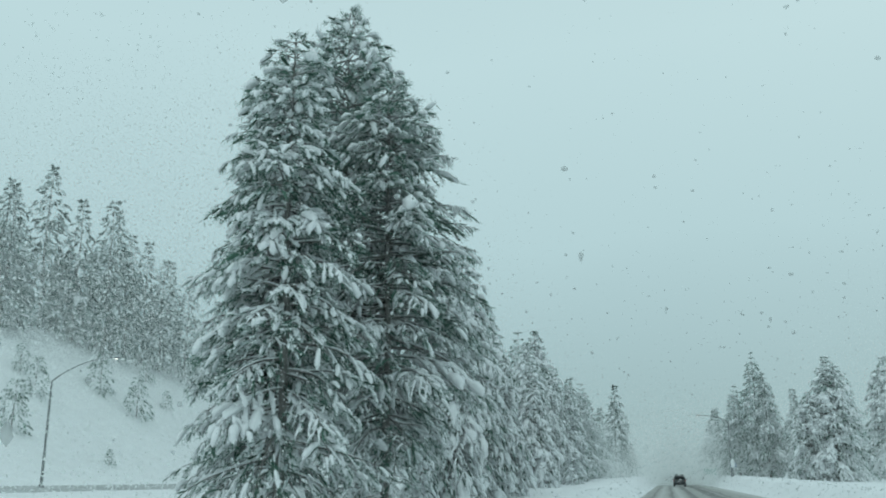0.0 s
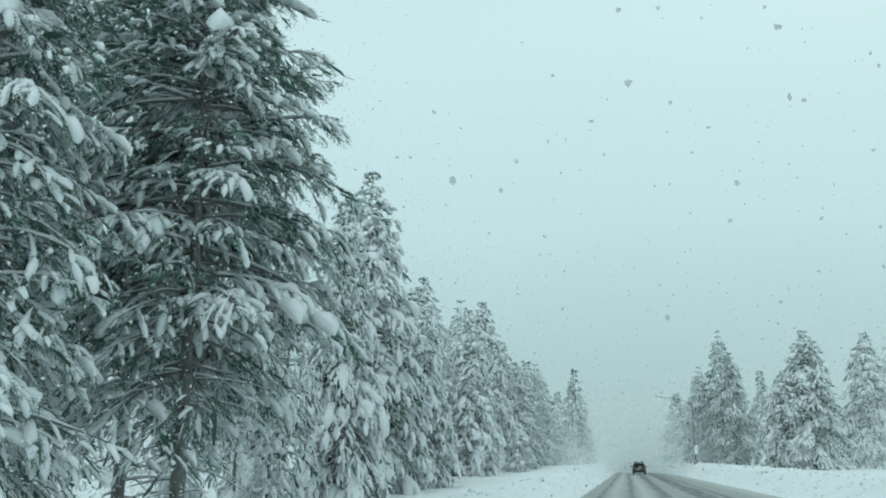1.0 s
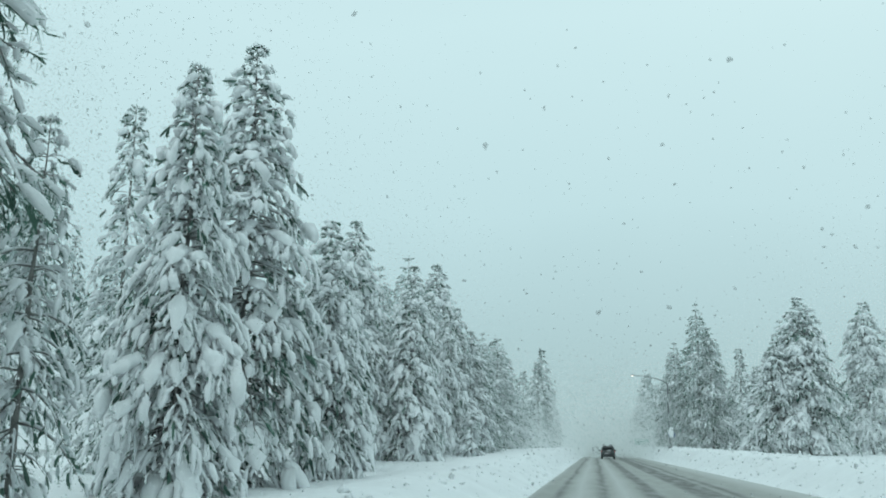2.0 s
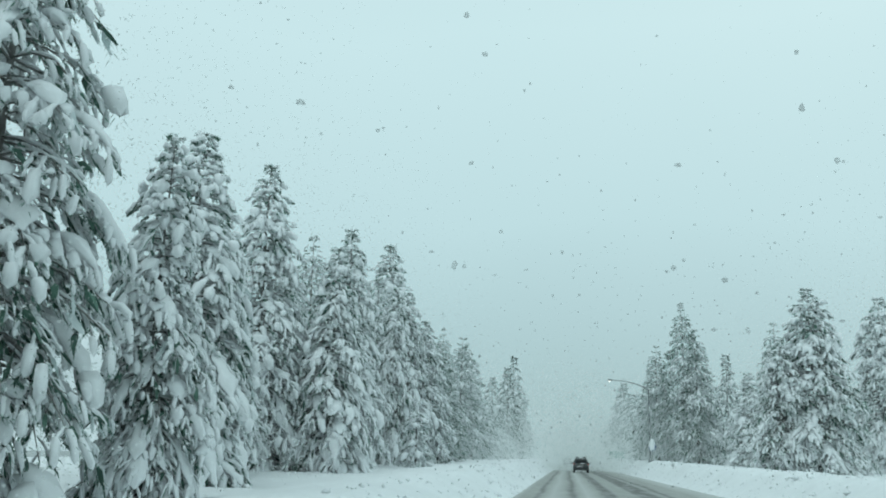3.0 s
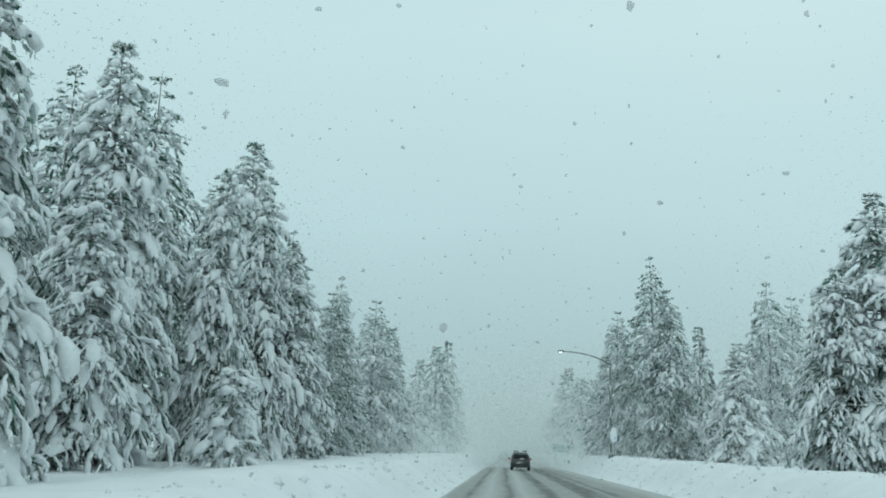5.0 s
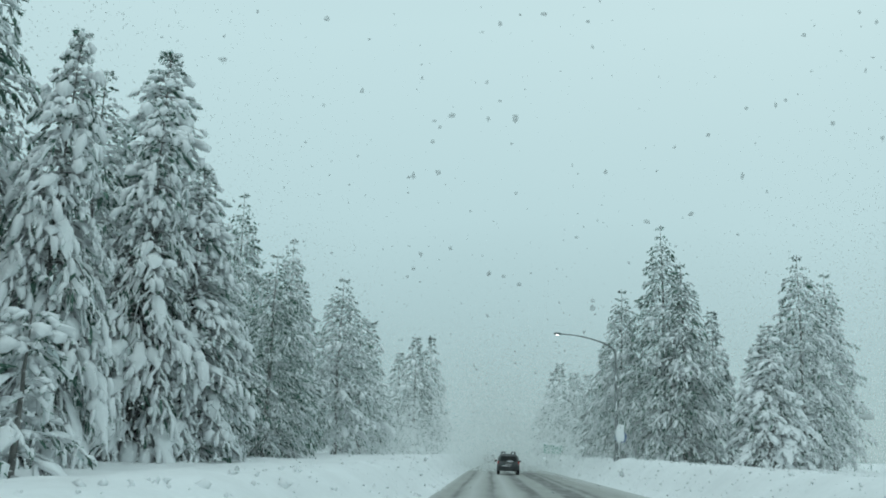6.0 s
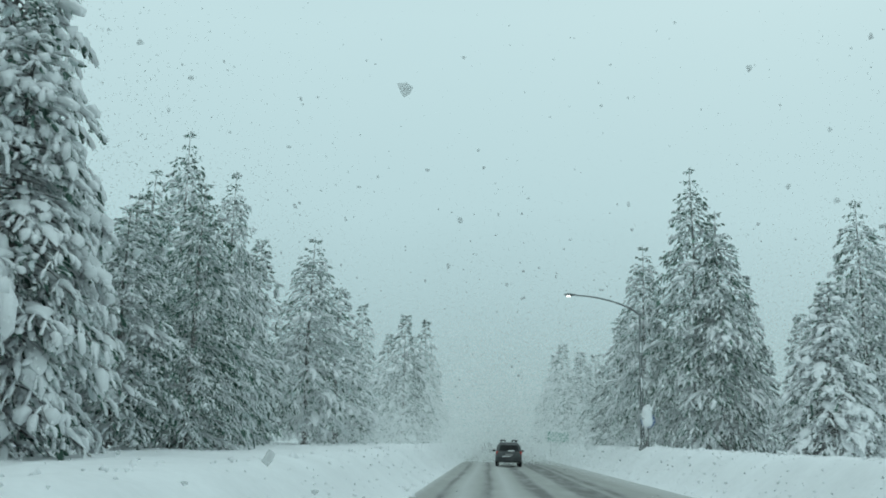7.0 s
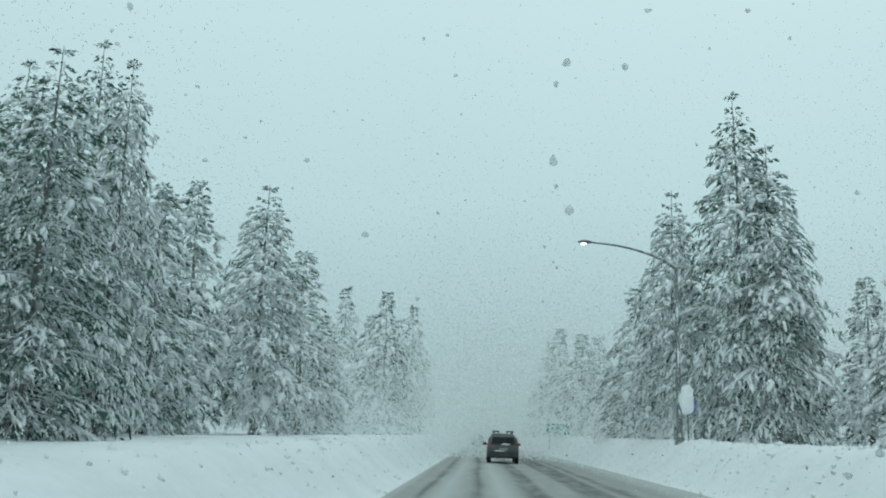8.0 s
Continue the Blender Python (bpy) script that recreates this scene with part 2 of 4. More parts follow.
# ---- conifers ----
def conifer(name, seed, H, R, bare, whorls, per_whorl, droop, taper, snow, tuft, pine, mat, detail=1.0, ragged=0.3):
    """A conifer at the origin: an Empty with trunk, limbs, needles and snow. bare: the bough-free share of the trunk."""
    rng = np.random.default_rng(seed)
    thing = new(name)
    # trunk
    tz = np.linspace(-0.6, H, 11)
    sway = np.cumsum(rng.normal(0, 0.035, (11, 2)), 0) * (H / 14)
    sway -= sway[0]
    tc = np.column_stack([sway, tz])[None]
    r0 = 0.0075 * H + 0.045
    tr = np.clip(r0 * (1 - tz / H) ** 0.8, 0.012, None)[None]
    v, q = tubes(tc, tr, tr, 9, rng=rng, rough=0.05)
    wood = [(v, q)]

    def trunk_at(h):
        return np.stack([np.interp(h, tz, tc[0, :, 0]), np.interp(h, tz, tc[0, :, 1]), h], -1)

    # boughs
    u = np.repeat(np.linspace(0, 1, whorls) ** (0.78 if pine else 0.9), per_whorl)
    u = np.clip(u + rng.normal(0, (0.35 if pine else 0.16) / whorls, u.size), 0, 0.992)
    az = np.arange(u.size) * 2 * np.pi / per_whorl + np.repeat(rng.uniform(0, 6.28, whorls), per_whorl) + rng.normal(0, 0.35, u.size)
    if not pine and whorls > 34:
        # open tiers towards the leader
        tier = np.repeat(np.arange(whorls), per_whorl)
        stay = (u < 0.9) | (tier % 2 == 0)
        u, az = u[stay], az[stay]
    h = H * (bare + (1 - bare) * u)
    L = R * ((1 - u) ** taper) * np.clip(rng.normal(1.0, ragged, u.size), 0.5, 1.25)
    L *= np.interp(u, [0, 0.08, 0.2, 0.72, 1.0], [0.55, 0.8, 1.0, 1.0, 0.95 if pine else 0.85])
    L = np.maximum(L, (0.26 if pine else 0.3 if detail > 0.5 else 0.24) + 0.16 * rng.random(u.size))
    L *= np.interp(u, [0.88, 1.0], [1.0, 1.0 if pine else 0.45])
    e0 = np.interp(u, [0, 0.4, 0.8, 1.0], [-0.18, 0.02, 0.2, 0.32 if pine else 0.6]) + rng.normal(0, 0.14 if pine else 0.09, u.size)
    dr = droop * np.clip(rng.normal(1, 0.35, u.size), 0.2, 2.0) * np.interp(u, [0, 0.7, 1], [1.0, 0.8, 0.2])
    out = np.stack([np.cos(az), np.sin(az), 0 * az], -1)
    lat = np.stack([-np.sin(az), np.cos(az), 0 * az], -1)
    bend = rng.normal(0, 0.12, u.size)
    base = trunk_at(h)

    def along(s, i=slice(None)):
        s = np.asarray(s)[..., None] if np.ndim(s) == 1 else np.asarray(s)
        sL = s * L[i][:, None]
        return (base[i][:, None] + out[i][:, None] * sL[..., None] * 0.96 + lat[i][:, None] * (bend[i][:, None] * s * sL)[..., None]
                + np.array([0, 0, 1.0]) * (sL * np.tan(e0[i])[:, None] * (1 - 0.3 * s) - dr[i][:, None] * sL * s ** 1.6)[..., None])

    ss = np.tile(np.linspace(0, 1, 6 if pine else 4), (u.size, 1))
    bc = along(ss)
    br = np.clip((0.012 + 0.013 * L)[:, None] * (1 - 0.85 * ss), 0.005, None)
    if pine or detail > 0.85:
        wood.append(tubes(bc, br, br, 4 if detail >= 0.9 else 3))
    # branchlets, left and right of each bough, and one that carries on its tip
    gap = (0.24 if pine else 0.25) / detail ** 0.5
    bi, bs, sg = [], [], []
    for i in range(u.size):
        k = max(2 if u[i] > 0.78 and detail > 0.5 and not pine else 1, int(L[i] / gap))
        s = np.linspace(0.26 if L[i] > 1.7 else 0.16, 0.96, k) if k > 1 else np.array([0.4])
        bi += [i] * (k + 1)
        bs += list(s) + [0.97]
        sg += list(np.where((np.arange(k) + i) % 2, 1, -1)) + [0]
    bi, bs, sg = np.array(bi), np.array(bs), np.array(sg)
    m = bi.size
    p0 = along(bs[:, None], bi)[:, 0]
    bd = along(np.minimum(bs + 0.05, 1.05)[:, None], bi)[:, 0] - p0
    bd /= np.linalg.norm(bd, axis=1, keepdims=True) + 1e-9
    bl = np.clip((0.06 + 0.46 * L[bi] * (1.02 - bs) ** 0.7) * rng.uniform(0.6, 1.4, m), 0.04, 0.95)
    bl = np.where(sg == 0, 0.05, bl)
    td = bd * 0.8 + lat[bi] * (sg * rng.uniform(0.45, 1.0, m))[:, None]
    td[:, 2] += rng.uniform(-0.4, 0.12, m)
    td /= np.linalg.norm(td, axis=1, keepdims=True)
    sink = rng.uniform(0.1, 0.5, m)

    def twig(i, s):
        return p0[i] + td[i] * (s * bl[i])[:, None] - np.array([0, 0, 1.0]) * (sink[i] * bl[i] * s ** 2)[:, None]

    if detail > 0.85:
        every = np.arange(m)
        tw = np.stack([twig(every, np.full(m, k)) for k in (0.0, 0.5, 1.0)], 1)
        rr = np.tile(np.array([0.011, 0.009, 0.006]), (m, 1))
        wood.append(tubes(tw, rr, rr, 3))
    dead_snow = []
    if bare >= 0.1:
        nd = 26
        hd = rng.uniform(0.035, bare + 0.06, nd) * H
        ad = rng.uniform(0, 6.28, nd)
        ld = rng.uniform(0.25, 0.5, nd) * R
        sd = np.linspace(0, 1, 5)
        dc = trunk_at(hd)[:, None] + np.stack([np.cos(ad), np.sin(ad), 0 * ad], -1)[:, None] * (ld[:, None] * sd)[..., None]
        dc[:, :, 2] += ld[:, None] * (rng.uniform(-0.1, 0.25, (nd, 1)) * sd - rng.uniform(0.1, 0.5, (nd, 1)) * sd ** 2)
        dc[:, 1:, :2] += rng.normal(0, 0.03, (nd, 4, 2))
        dr_ = 0.02 * (1 - 0.75 * sd) * rng.uniform(0.7, 1.3, (nd, 1))
        wood.append(tubes(dc, dr_, dr_, 4))
        sc = dc.copy()
        sr = (0.016 + dr_ * 0.7) * np.array([0.4, 1, 1, 0.9, 0.2]) * rng.lognormal(0, 0.25, (nd, 5))
        sc[:, :, 2] += dr_ + sr * 0.4
        dv, dq = tubes(sc, sr, sr * 0.8, 4, rng=rng, rough=0.2)
        dead_snow.append((dv, np.concatenate([dq[:, [0, 1, 2]], dq[:, [0, 2, 3]]])))
    v, q = joined(wood)
    part("trunk", mesh_of("trunk", v, q, BARK, True), BARK, thing, "grey-brown trunk with its limbs")

    # tufts like hanging paws: several on each branchlet, the first one at its end
    nt = 1 + (bl / (0.30 / detail ** 0.5)).astype(int)
    ti = np.repeat(np.arange(m), nt)
    nth = np.arange(ti.size) - np.repeat(np.cumsum(nt) - nt, nt)
    f = 1 - 0.8 * nth / nt[ti]
    q0 = twig(ti, f)
    bough = bi[ti]
    hang = 0.55 if pine else 0.95
    d = td[ti] * 0.75 + bd[ti] * 0.3 + rng.normal(0, 0.28, (ti.size, 3)) + lat[bough] * (np.where(nth == 0, 0.15, 0.55) * rng.normal(0, 1, ti.size))[:, None]
    d[:, 2] -= hang * rng.uniform(-0.1, 0.75, ti.size) * np.interp(u[bough], [0, 0.75, 1], [1, 0.8, 0.0])
    d /= np.linalg.norm(d, axis=1, keepdims=True)
    tl = tuft * rng.lognormal(-0.05, 0.34, ti.size) * np.clip(0.72 + 0.2 * L[bough], 0.9, 1.12) * np.interp(u[bough], [0.6, 0.85, 1.0], [1.0, 1.3, 1.3 if pine else 0.75] if detail > 0.5 else [1.0, 0.8, 0.8]) / detail ** 0.45
    tr = tl * rng.uniform(0.21, 0.32, ti.size) * (1.0 if pine else 1.15) * np.interp(u[bough], [0.7, 0.9], [1.0, 1.3])
    fall = hang * rng.uniform(0.25, 0.85, ti.size) * np.interp(u[bough], [0, 0.75, 1], [1, 0.8, 0.3])

    def paw(s, i=slice(None)):
        s = np.broadcast_to(s, (tl[i].size, np.shape(s)[-1]))
        c = q0[i][:, None] + d[i][:, None] * (s * tl[i][:, None])[..., None]
        c[..., 2] -= (fall[i] * tl[i])[:, None] * np.clip(s, 0, None) ** 2
        return c

    close = detail > 0.85
    st = np.array([-0.1, 0.2, 0.65, 0.9]) if close else np.array([-0.1, 0.45, 0.95])
    prof = np.array([0.3, 0.9, 0.8, 0.3]) if close else np.array([0.35, 1.0, 0.35])
    rr = tr[:, None] * prof * (0.34 if pine else 0.6) * rng.uniform(0.7, 1.3, (ti.size, len(st)))
    cv, cq = tubes(paw(st), rr, rr * 0.85, 3, lift=-0.25, rng=rng, rough=0.4)
    # needles that stick out of each tuft, most of them downwards and ahead
    nb = (22 if pine else 12) if close else (5 if detail > 0.5 else 4)
    ni = np.repeat(np.arange(ti.size), nb)
    fs = rng.uniform(0.05, 1.05, ni.size)
    at_ = q0[ni] + d[ni] * (fs * tl[ni])[:, None]
    at_[:, 2] -= fall[ni] * tl[ni] * fs ** 2
    axis = d[ni].copy()
    axis[:, 2] -= 2 * fall[ni] * fs
    axis /= np.linalg.norm(axis, axis=1, keepdims=True)
    spread = rng.normal(0, 1, (ni.size, 3))
    spread -= axis * (spread * axis).sum(1, keepdims=True)
    spread /= np.linalg.norm(spread, axis=1, keepdims=True) + 1e-9
    spread[:, 2] -= 0.45
    blade = axis * rng.uniform(0.25, 0.95, (ni.size, 1)) + spread * 0.8
    blade /= np.linalg.norm(blade, axis=1, keepdims=True)
    at_ += spread * (tr[ni] * 0.45)[:, None]
    flatw = np.cross(blade, rng.normal(0, 1, blade.shape))
    flatw /= np.linalg.norm(flatw, axis=1, keepdims=True) + 1e-9
    reach = (tr[ni] * rng.uniform(0.7, 1.45, ni.size))[:, None] * (1.25 if pine else 1.0)
    wd = ((0.0085 if close else 0.018) / detail ** 0.5) * rng.uniform(0.7, 1.4, (ni.size, 1))
    tri = np.stack([at_ + flatw * wd, at_ + blade * reach, at_ - flatw * wd], 1)
    crown_v, crown_f = joined([(cv, np.concatenate([cq[:, [0, 1, 2]], cq[:, [0, 2, 3]]])), (tri.reshape(-1, 3), np.arange(ni.size * 3).reshape(-1, 3))])
    tagged(part("crown", mesh_of("crown", crown_v, crown_f, mat), mat, thing), kind="stuff")

    # snow: a rounded cap draped over each tuft, thick and merging on the loaded boughs
    snow_pieces = dead_snow
    load = snow * rng.lognormal(-0.1, 0.5, u.size) * np.interp(u, [0, 0.15, 0.8, 1.0], [0.9, 1.0, 0.9, 0.55] if pine or whorls > 34 else [0.95, 1.0, 1.15, 1.0])
    mine = load[bough] * rng.lognormal(-0.06, 0.45, ti.size) * np.interp(bs[ti], [0.3, 0.8], [0.6, 1.0])
    cap = np.nonzero(mine > 0.42)[0]
    thick = np.clip(0.55 + 0.4 * mine[cap], 0.6, 1.6)
    if close:
        sp, prof = np.array([-0.16, -0.02, 0.4, 0.9, 1.05]), np.array([0.06, 0.72, 1.05, 0.82, 0.06])
    elif detail > 0.5:
        sp, prof = np.array([-0.16, 0.08, 0.85, 1.06]), np.array([0.08, 0.95, 0.95, 0.08])
    else:
        sp, prof = np.array([-0.15, 0.2, 0.75, 1.08]), np.array([0.1, 0.9, 0.9, 0.1])
    sp = sp * rng.uniform(0.75, 1.05, (cap.size, 1))
    rx = (tr[cap] * thick)[:, None] * prof * rng.lognormal(0, 0.13, (cap.size, len(prof)))
    pv, pq = tubes(paw(sp, cap), rx, rx * rng.uniform(0.62, 0.9, (cap.size, 1)), 4, lift=0.5, rng=rng, rough=0.13)
    snow_pieces.append((pv, np.concatenate([pq[:, [0, 1, 2]], pq[:, [0, 2, 3]]])))
    # a ridge along the branchlet joins its caps
    ridge = np.nonzero((load[bi] * rng.lognormal(0, 0.3, m) > 0.62) & (bl > 0.16))[0] if detail > 0.5 else np.zeros(0, int)
    if ridge.size:
        rs = np.array([0.0, 0.3, 0.75, 1.12])
        rc = np.stack([twig(ridge, np.full(ridge.size, k)) for k in rs], 1)
        rw = (tuft * 0.27 / detail ** 0.45 * np.clip(0.5 + 0.4 * load[bi[ridge]], 0.5, 1.3))[:, None] * np.array([0.3, 0.85, 1.0, 0.1]) * rng.lognormal(0, 0.18, (ridge.size, 4))
        rc[:, :, 2] += rw * 0.45
        rv, rq = tubes(rc, rw, rw * rng.uniform(0.5, 0.75, (ridge.size, 1)), 5 if close else 4, rng=rng, rough=0.14)
        snow_pieces.append((rv, np.concatenate([rq[:, [0, 1, 2]], rq[:, [0, 2, 3]]])))
    # whole boughs under a broad blanket
    wide = np.nonzero((load > (0.8 if not pine else 1.5)) & (L > 0.5))[0]
    if wide.size:
        k = 8
        cs = rng.uniform(0.34, 0.6, (wide.size, 1)) + np.linspace(0, 1, k) * rng.uniform(0.38, 0.5, (wide.size, 1))
        cc = along(cs, wide)
        cr = (0.07 + 0.085 * np.minimum(L[wide], 2.4))[:, None] * np.array([0.08, 0.55, 0.8, 0.95, 1.0, 0.95, 0.72, 0.08]) * rng.lognormal(-0.1, 0.26, (wide.size, k)) * np.clip(0.5 + 0.4 * load[wide], 0.6, 1.4)[:, None] * (0.62 if pine else 1.15 if snow >= 0.9 else 1.0)
        cr = np.minimum(cr, 0.05 + 0.14 * L[wide][:, None])
        cc[:, :, 2] += 0.03 + cr * 0.2
        cv, cq = tubes(cc, cr, cr * rng.uniform(0.36, 0.55, (wide.size, 1)), 8 if close else 6, rng=rng, rough=0.16)
        snow_pieces.append((cv, np.concatenate([cq[:, [0, 1, 2]], cq[:, [0, 2, 3]]])))
    # a line of snow along the bare inner limb
    limb = np.nonzero((rng.random(u.size) < 0.8) & (L > 0.7))[0]
    if limb.size:
        cs = np.linspace(0.06, 0.85, 6) * rng.uniform(0.85, 1.05, (limb.size, 1))
        cc = along(cs, limb)
        wr = (0.012 + 0.013 * L[limb])[:, None] * (1 - 0.6 * cs)
        cr = (wr * 0.8 + 0.014 * min(snow, 1.2)) * np.array([0.3, 1, 1.1, 1, 0.9, 0.2]) * rng.lognormal(0, 0.22, (limb.size, 6))
        cc[:, :, 2] += wr * 0.75 + cr * 0.3
        cv, cq = tubes(cc, cr, cr * 0.8, 5 if close else 4, rng=rng, rough=0.22)
        snow_pieces.append((cv, np.concatenate([cq[:, [0, 1, 2]], cq[:, [0, 2, 3]]])))
    v, q = joined(snow_pieces)
    tagged(part("snow_load", mesh_of("snow_load", v, q, BOUGH_SNOW, True), BOUGH_SNOW, thing, "clumps of fresh white snow"), kind="stuff")
    thing["height"], thing["radius"] = H, R
    return thing


# ---- terrain ----
def road_z(y):
    return 0.0034 * np.clip(y, -200, 420) - 0.05


def ground_z(x, y):
    """Height of the snow ground, for arrays."""
    x, y = np.asarray(x, float), np.asarray(y, float)
    rz = road_z(y)
    hl = np.interp(y, [-30, 0, 15, 24, 33, 41, 63, 80, 98, 117, 140, 200], [0.1, 0.1, 0.25, 0.42, 0.56, 0.68, 0.84, 1.05, 1.1, 1.27, 1.4, 1.6])
    bl = np.interp(y, [-30, 0, 35, 50, 70, 100, 200], [0.0, 0.02, 0.06, 0.3, 0.65, 1.0, 1.45])
    hr = np.interp(y, [-30, 37, 60, 85, 100, 120, 150, 220], [0.9, 0.92, 1.08, 1.22, 1.36, 1.5, 1.65, 2.0])
    ease = lambda a, b, v: (lambda k: k * k * (3 - 2 * k))(np.clip((v - a) / (b - a), 0, 1))
    left = hl * ease(1.85, 4.0, -x) + (bl - hl) * ease(4.3, 8.5, -x)
    left = left + (0.5 - bl) * ease(16, 35, -x) + 0.55 * np.clip((-x - 38) / 12, 0, 1) + 20 * np.clip((-x - 50) / 30, 0, 1) ** 1.25 * (x < -50) + 12 * ease(80, 150, -x)
    right = hr * ease(6.2, 8.6, x) - 0.35 * ease(9, 14, x) + 1.2 * ease(30, 120, x)
    return rz + np.where(x < 2, left, right)


def lines(fine_a, fine_b, step, far_a, far_b, growth):
    mid = list(np.arange(fine_a, fine_b + 1e-6, step))
    lo, hi, d = [], [], step
    v = fine_a
    while v > far_a:
        d *= growth
        v -= d
        lo.append(v)
    v, d = fine_b, step
    while v < far_b:
        d *= growth
        v += d
        hi.append(v)
    return np.array(lo[::-1] + mid + hi)


def sheet(name, xs, ys, zfun, mat, rough, cells):
    X, Y = np.meshgrid(xs, ys)
    Z = zfun(X, Y)
    bump = np.array([noise.noise((x * cells, y * cells, 3.1)) * 0.7 + noise.noise((x * cells * 3.3, y * cells * 3.3, 7.7)) * 0.3 for x, y in zip(X.ravel(), Y.ravel())])
    Z = Z + bump.reshape(Z.shape) * rough(X, Y)
    i = np.arange(X.size).reshape(X.shape)
    q = np.stack([i[:-1, :-1], i[:-1, 1:], i[1:, 1:], i[1:, :-1]], -1).reshape(-1, 4)
    ob = new(name, mesh_of(name, np.stack([X, Y, Z], -1), q, mat, True))
    return ob


gx, gy = lines(-8, 10.5, 0.34, -900, 900, 1.16), lines(12, 124, 1.0, -120, 2500, 1.12)
on_road = lambda X: (X > -1.85) & (X < 6.25)
ground = sheet("ground", gx, gy, lambda X, Y: ground_z(X, Y) - 0.05 * on_road(X), SNOW, lambda X, Y: np.where(on_road(X), 0.0, np.where(X < -18, 0.05, np.clip(np.minimum(abs(X + 1.85), abs(X - 6.25)) * 0.12, 0, 0.16))), 0.55)
tagged(ground, "fresh deep snow with rounded banks along the road", "snow ground", kind="structure")


def road_profile(X, Y):
    z = road_z(Y) + 0.006
    for c, w, d in ((-1.22, 0.16, 0.025), (0.22, 0.16, 0.025), (1.75, 0.15, 0.02), (3.4, 0.4, 0.03), (4.35, 0.15, 0.02)):
        z = z - d * np.exp(-((X - c) / w) ** 2)
    return z + 0.05 * np.clip((np.abs(X - 2.2) - 3.7) / 0.45, 0, 1)


road = sheet("road", np.arange(-1.95, 6.4, 0.13), lines(12, 130, 1.2, -120, 600, 1.1), road_profile, ROAD, lambda X, Y: 0.012 + 0 * X, 2.5)
tagged(road, "slushy snow-covered road with dark wheel tracks", "road", kind="structure")

# the side road runs along the foot of the hill
side = sheet("side_road", np.linspace(0, 1, 14), np.linspace(0, 1, 160), lambda U, V: 0 * U, SNOW, lambda U, V: 0 * U, 1.0)
co = np.array([v.co[:] for v in side.data.vertices])
bends = np.array([(-47, -115), (-47, -60), (-47, 0), (-47, 40), (-46.5, 70), (-46, 100), (-45, 140), (-43, 200), (-40, 330)], float)
run = np.concatenate([[0], np.cumsum(np.hypot(*np.diff(bends, axis=0).T))])
dense = np.linspace(0, run[-1], 900)
kernel = np.ones(25) / 25
mid_x = np.convolve(np.pad(np.interp(dense, run, bends[:, 0]), 12, mode="edge"), kernel, "valid")
mid_y = np.convolve(np.pad(np.interp(dense, run, bends[:, 1]), 12, mode="edge"), kernel, "valid")
way_x, way_y = np.gradient(mid_x), np.gradient(mid_y)
way_n = np.hypot(way_x, way_y)
at = co[:, 1] * run[-1]
off = (co[:, 0] - 0.5) * 13.0 + 0.35 * np.sin(at * 0.31) * np.sign(co[:, 0] - 0.5)
sx = np.interp(at, dense, mid_x) + off * np.interp(at, dense, way_y / way_n)
sy = np.interp(at, dense, mid_y) - off * np.interp(at, dense, way_x / way_n)
lift = 0.07 - 0.12 * np.clip(np.abs(co[:, 0] - 0.5) * 2 - 0.85, 0, 1) / 0.15
side.data.vertices.foreach_set("co", np.column_stack([sx, sy, ground_z(sx, sy) + lift + 0.012 * np.sin(off * 2.1)]).astype(np.float32).ravel())
side.data.materials[0] = SLUSH
side.data.update()
tagged(side, "grey slushy side road at the foot of the hill", "road", kind="structure")

# ---- tree kinds ----
KINDS = {}


def kind(key, *args, **kw):
    KINDS[key] = conifer(*args, **kw)
    return KINDS[key]


PINE_TEXT = "tall dark green pine with snow on its long boughs"
FIR_TEXT = "tall fir heavily laden with fresh snow on drooping boughs"
SPARSE_TEXT = "slender conifer with thin snowy boughs beside the road"
FAR_TEXT = "snow-dusted conifer fading into falling snow"
YOUNG_TEXT = "small young fir half buried in snow"
FAR_HILL_TEXT = "dark conifer on the snowy hillside"
kind("pine_a", "pine_tree", 11, 17.0, 4.2, 0.17, 36, 6, 0.24, 0.50, 0.66, 0.25, True, NEEDLE_PINE, detail=1.0, ragged=0.22)
kind("pine_b", "pine_tree", 12, 14.5, 2.8, 0.05, 36, 6, 0.32, 0.50, 0.75, 0.24, True, NEEDLE_PINE, detail=1.0, ragged=0.22)
kind("fir_a", "fir_tree", 21, 14.0, 2.9, 0.05, 32, 7, 0.52, 0.62, 1.02, 0.215, False, NEEDLE_FIR, detail=0.92)
kind("fir_b", "fir_tree", 22, 12.0, 2.6, 0.03, 29, 7, 0.62, 0.62, 1.2, 0.23, False, NEEDLE_FIR, detail=0.92)
kind("fir_e", "fir_tree", 27, 12.0, 2.3, 0.14, 22, 4, 0.55, 0.62, 1.0, 0.22, False, NEEDLE_FIR, detail=0.9, ragged=0.35)
kind("fir_c", "fir_tree", 23, 15.0, 3.0, 0.10, 38, 8, 0.40, 0.66, 0.76, 0.17, False, NEEDLE_DUSTED, detail=0.8, ragged=0.22)
kind("fir_d", "fir_tree", 24, 18.0, 4.4, 0.05, 44, 8, 0.28, 0.80, 0.50, 0.175, False, NEEDLE_DUSTED, detail=0.76, ragged=0.2)
kind("fir_f", "fir_tree", 28, 13.0, 3.7, 0.12, 28, 7, 0.36, 0.66, 0.85, 0.25, False, NEEDLE_FIR, detail=0.9)
kind("thin", "fir_tree", 31, 13.0, 2.2, 0.04, 32, 7, 0.36, 0.80, 0.7, 0.19, False, NEEDLE_FROSTED, detail=0.65)
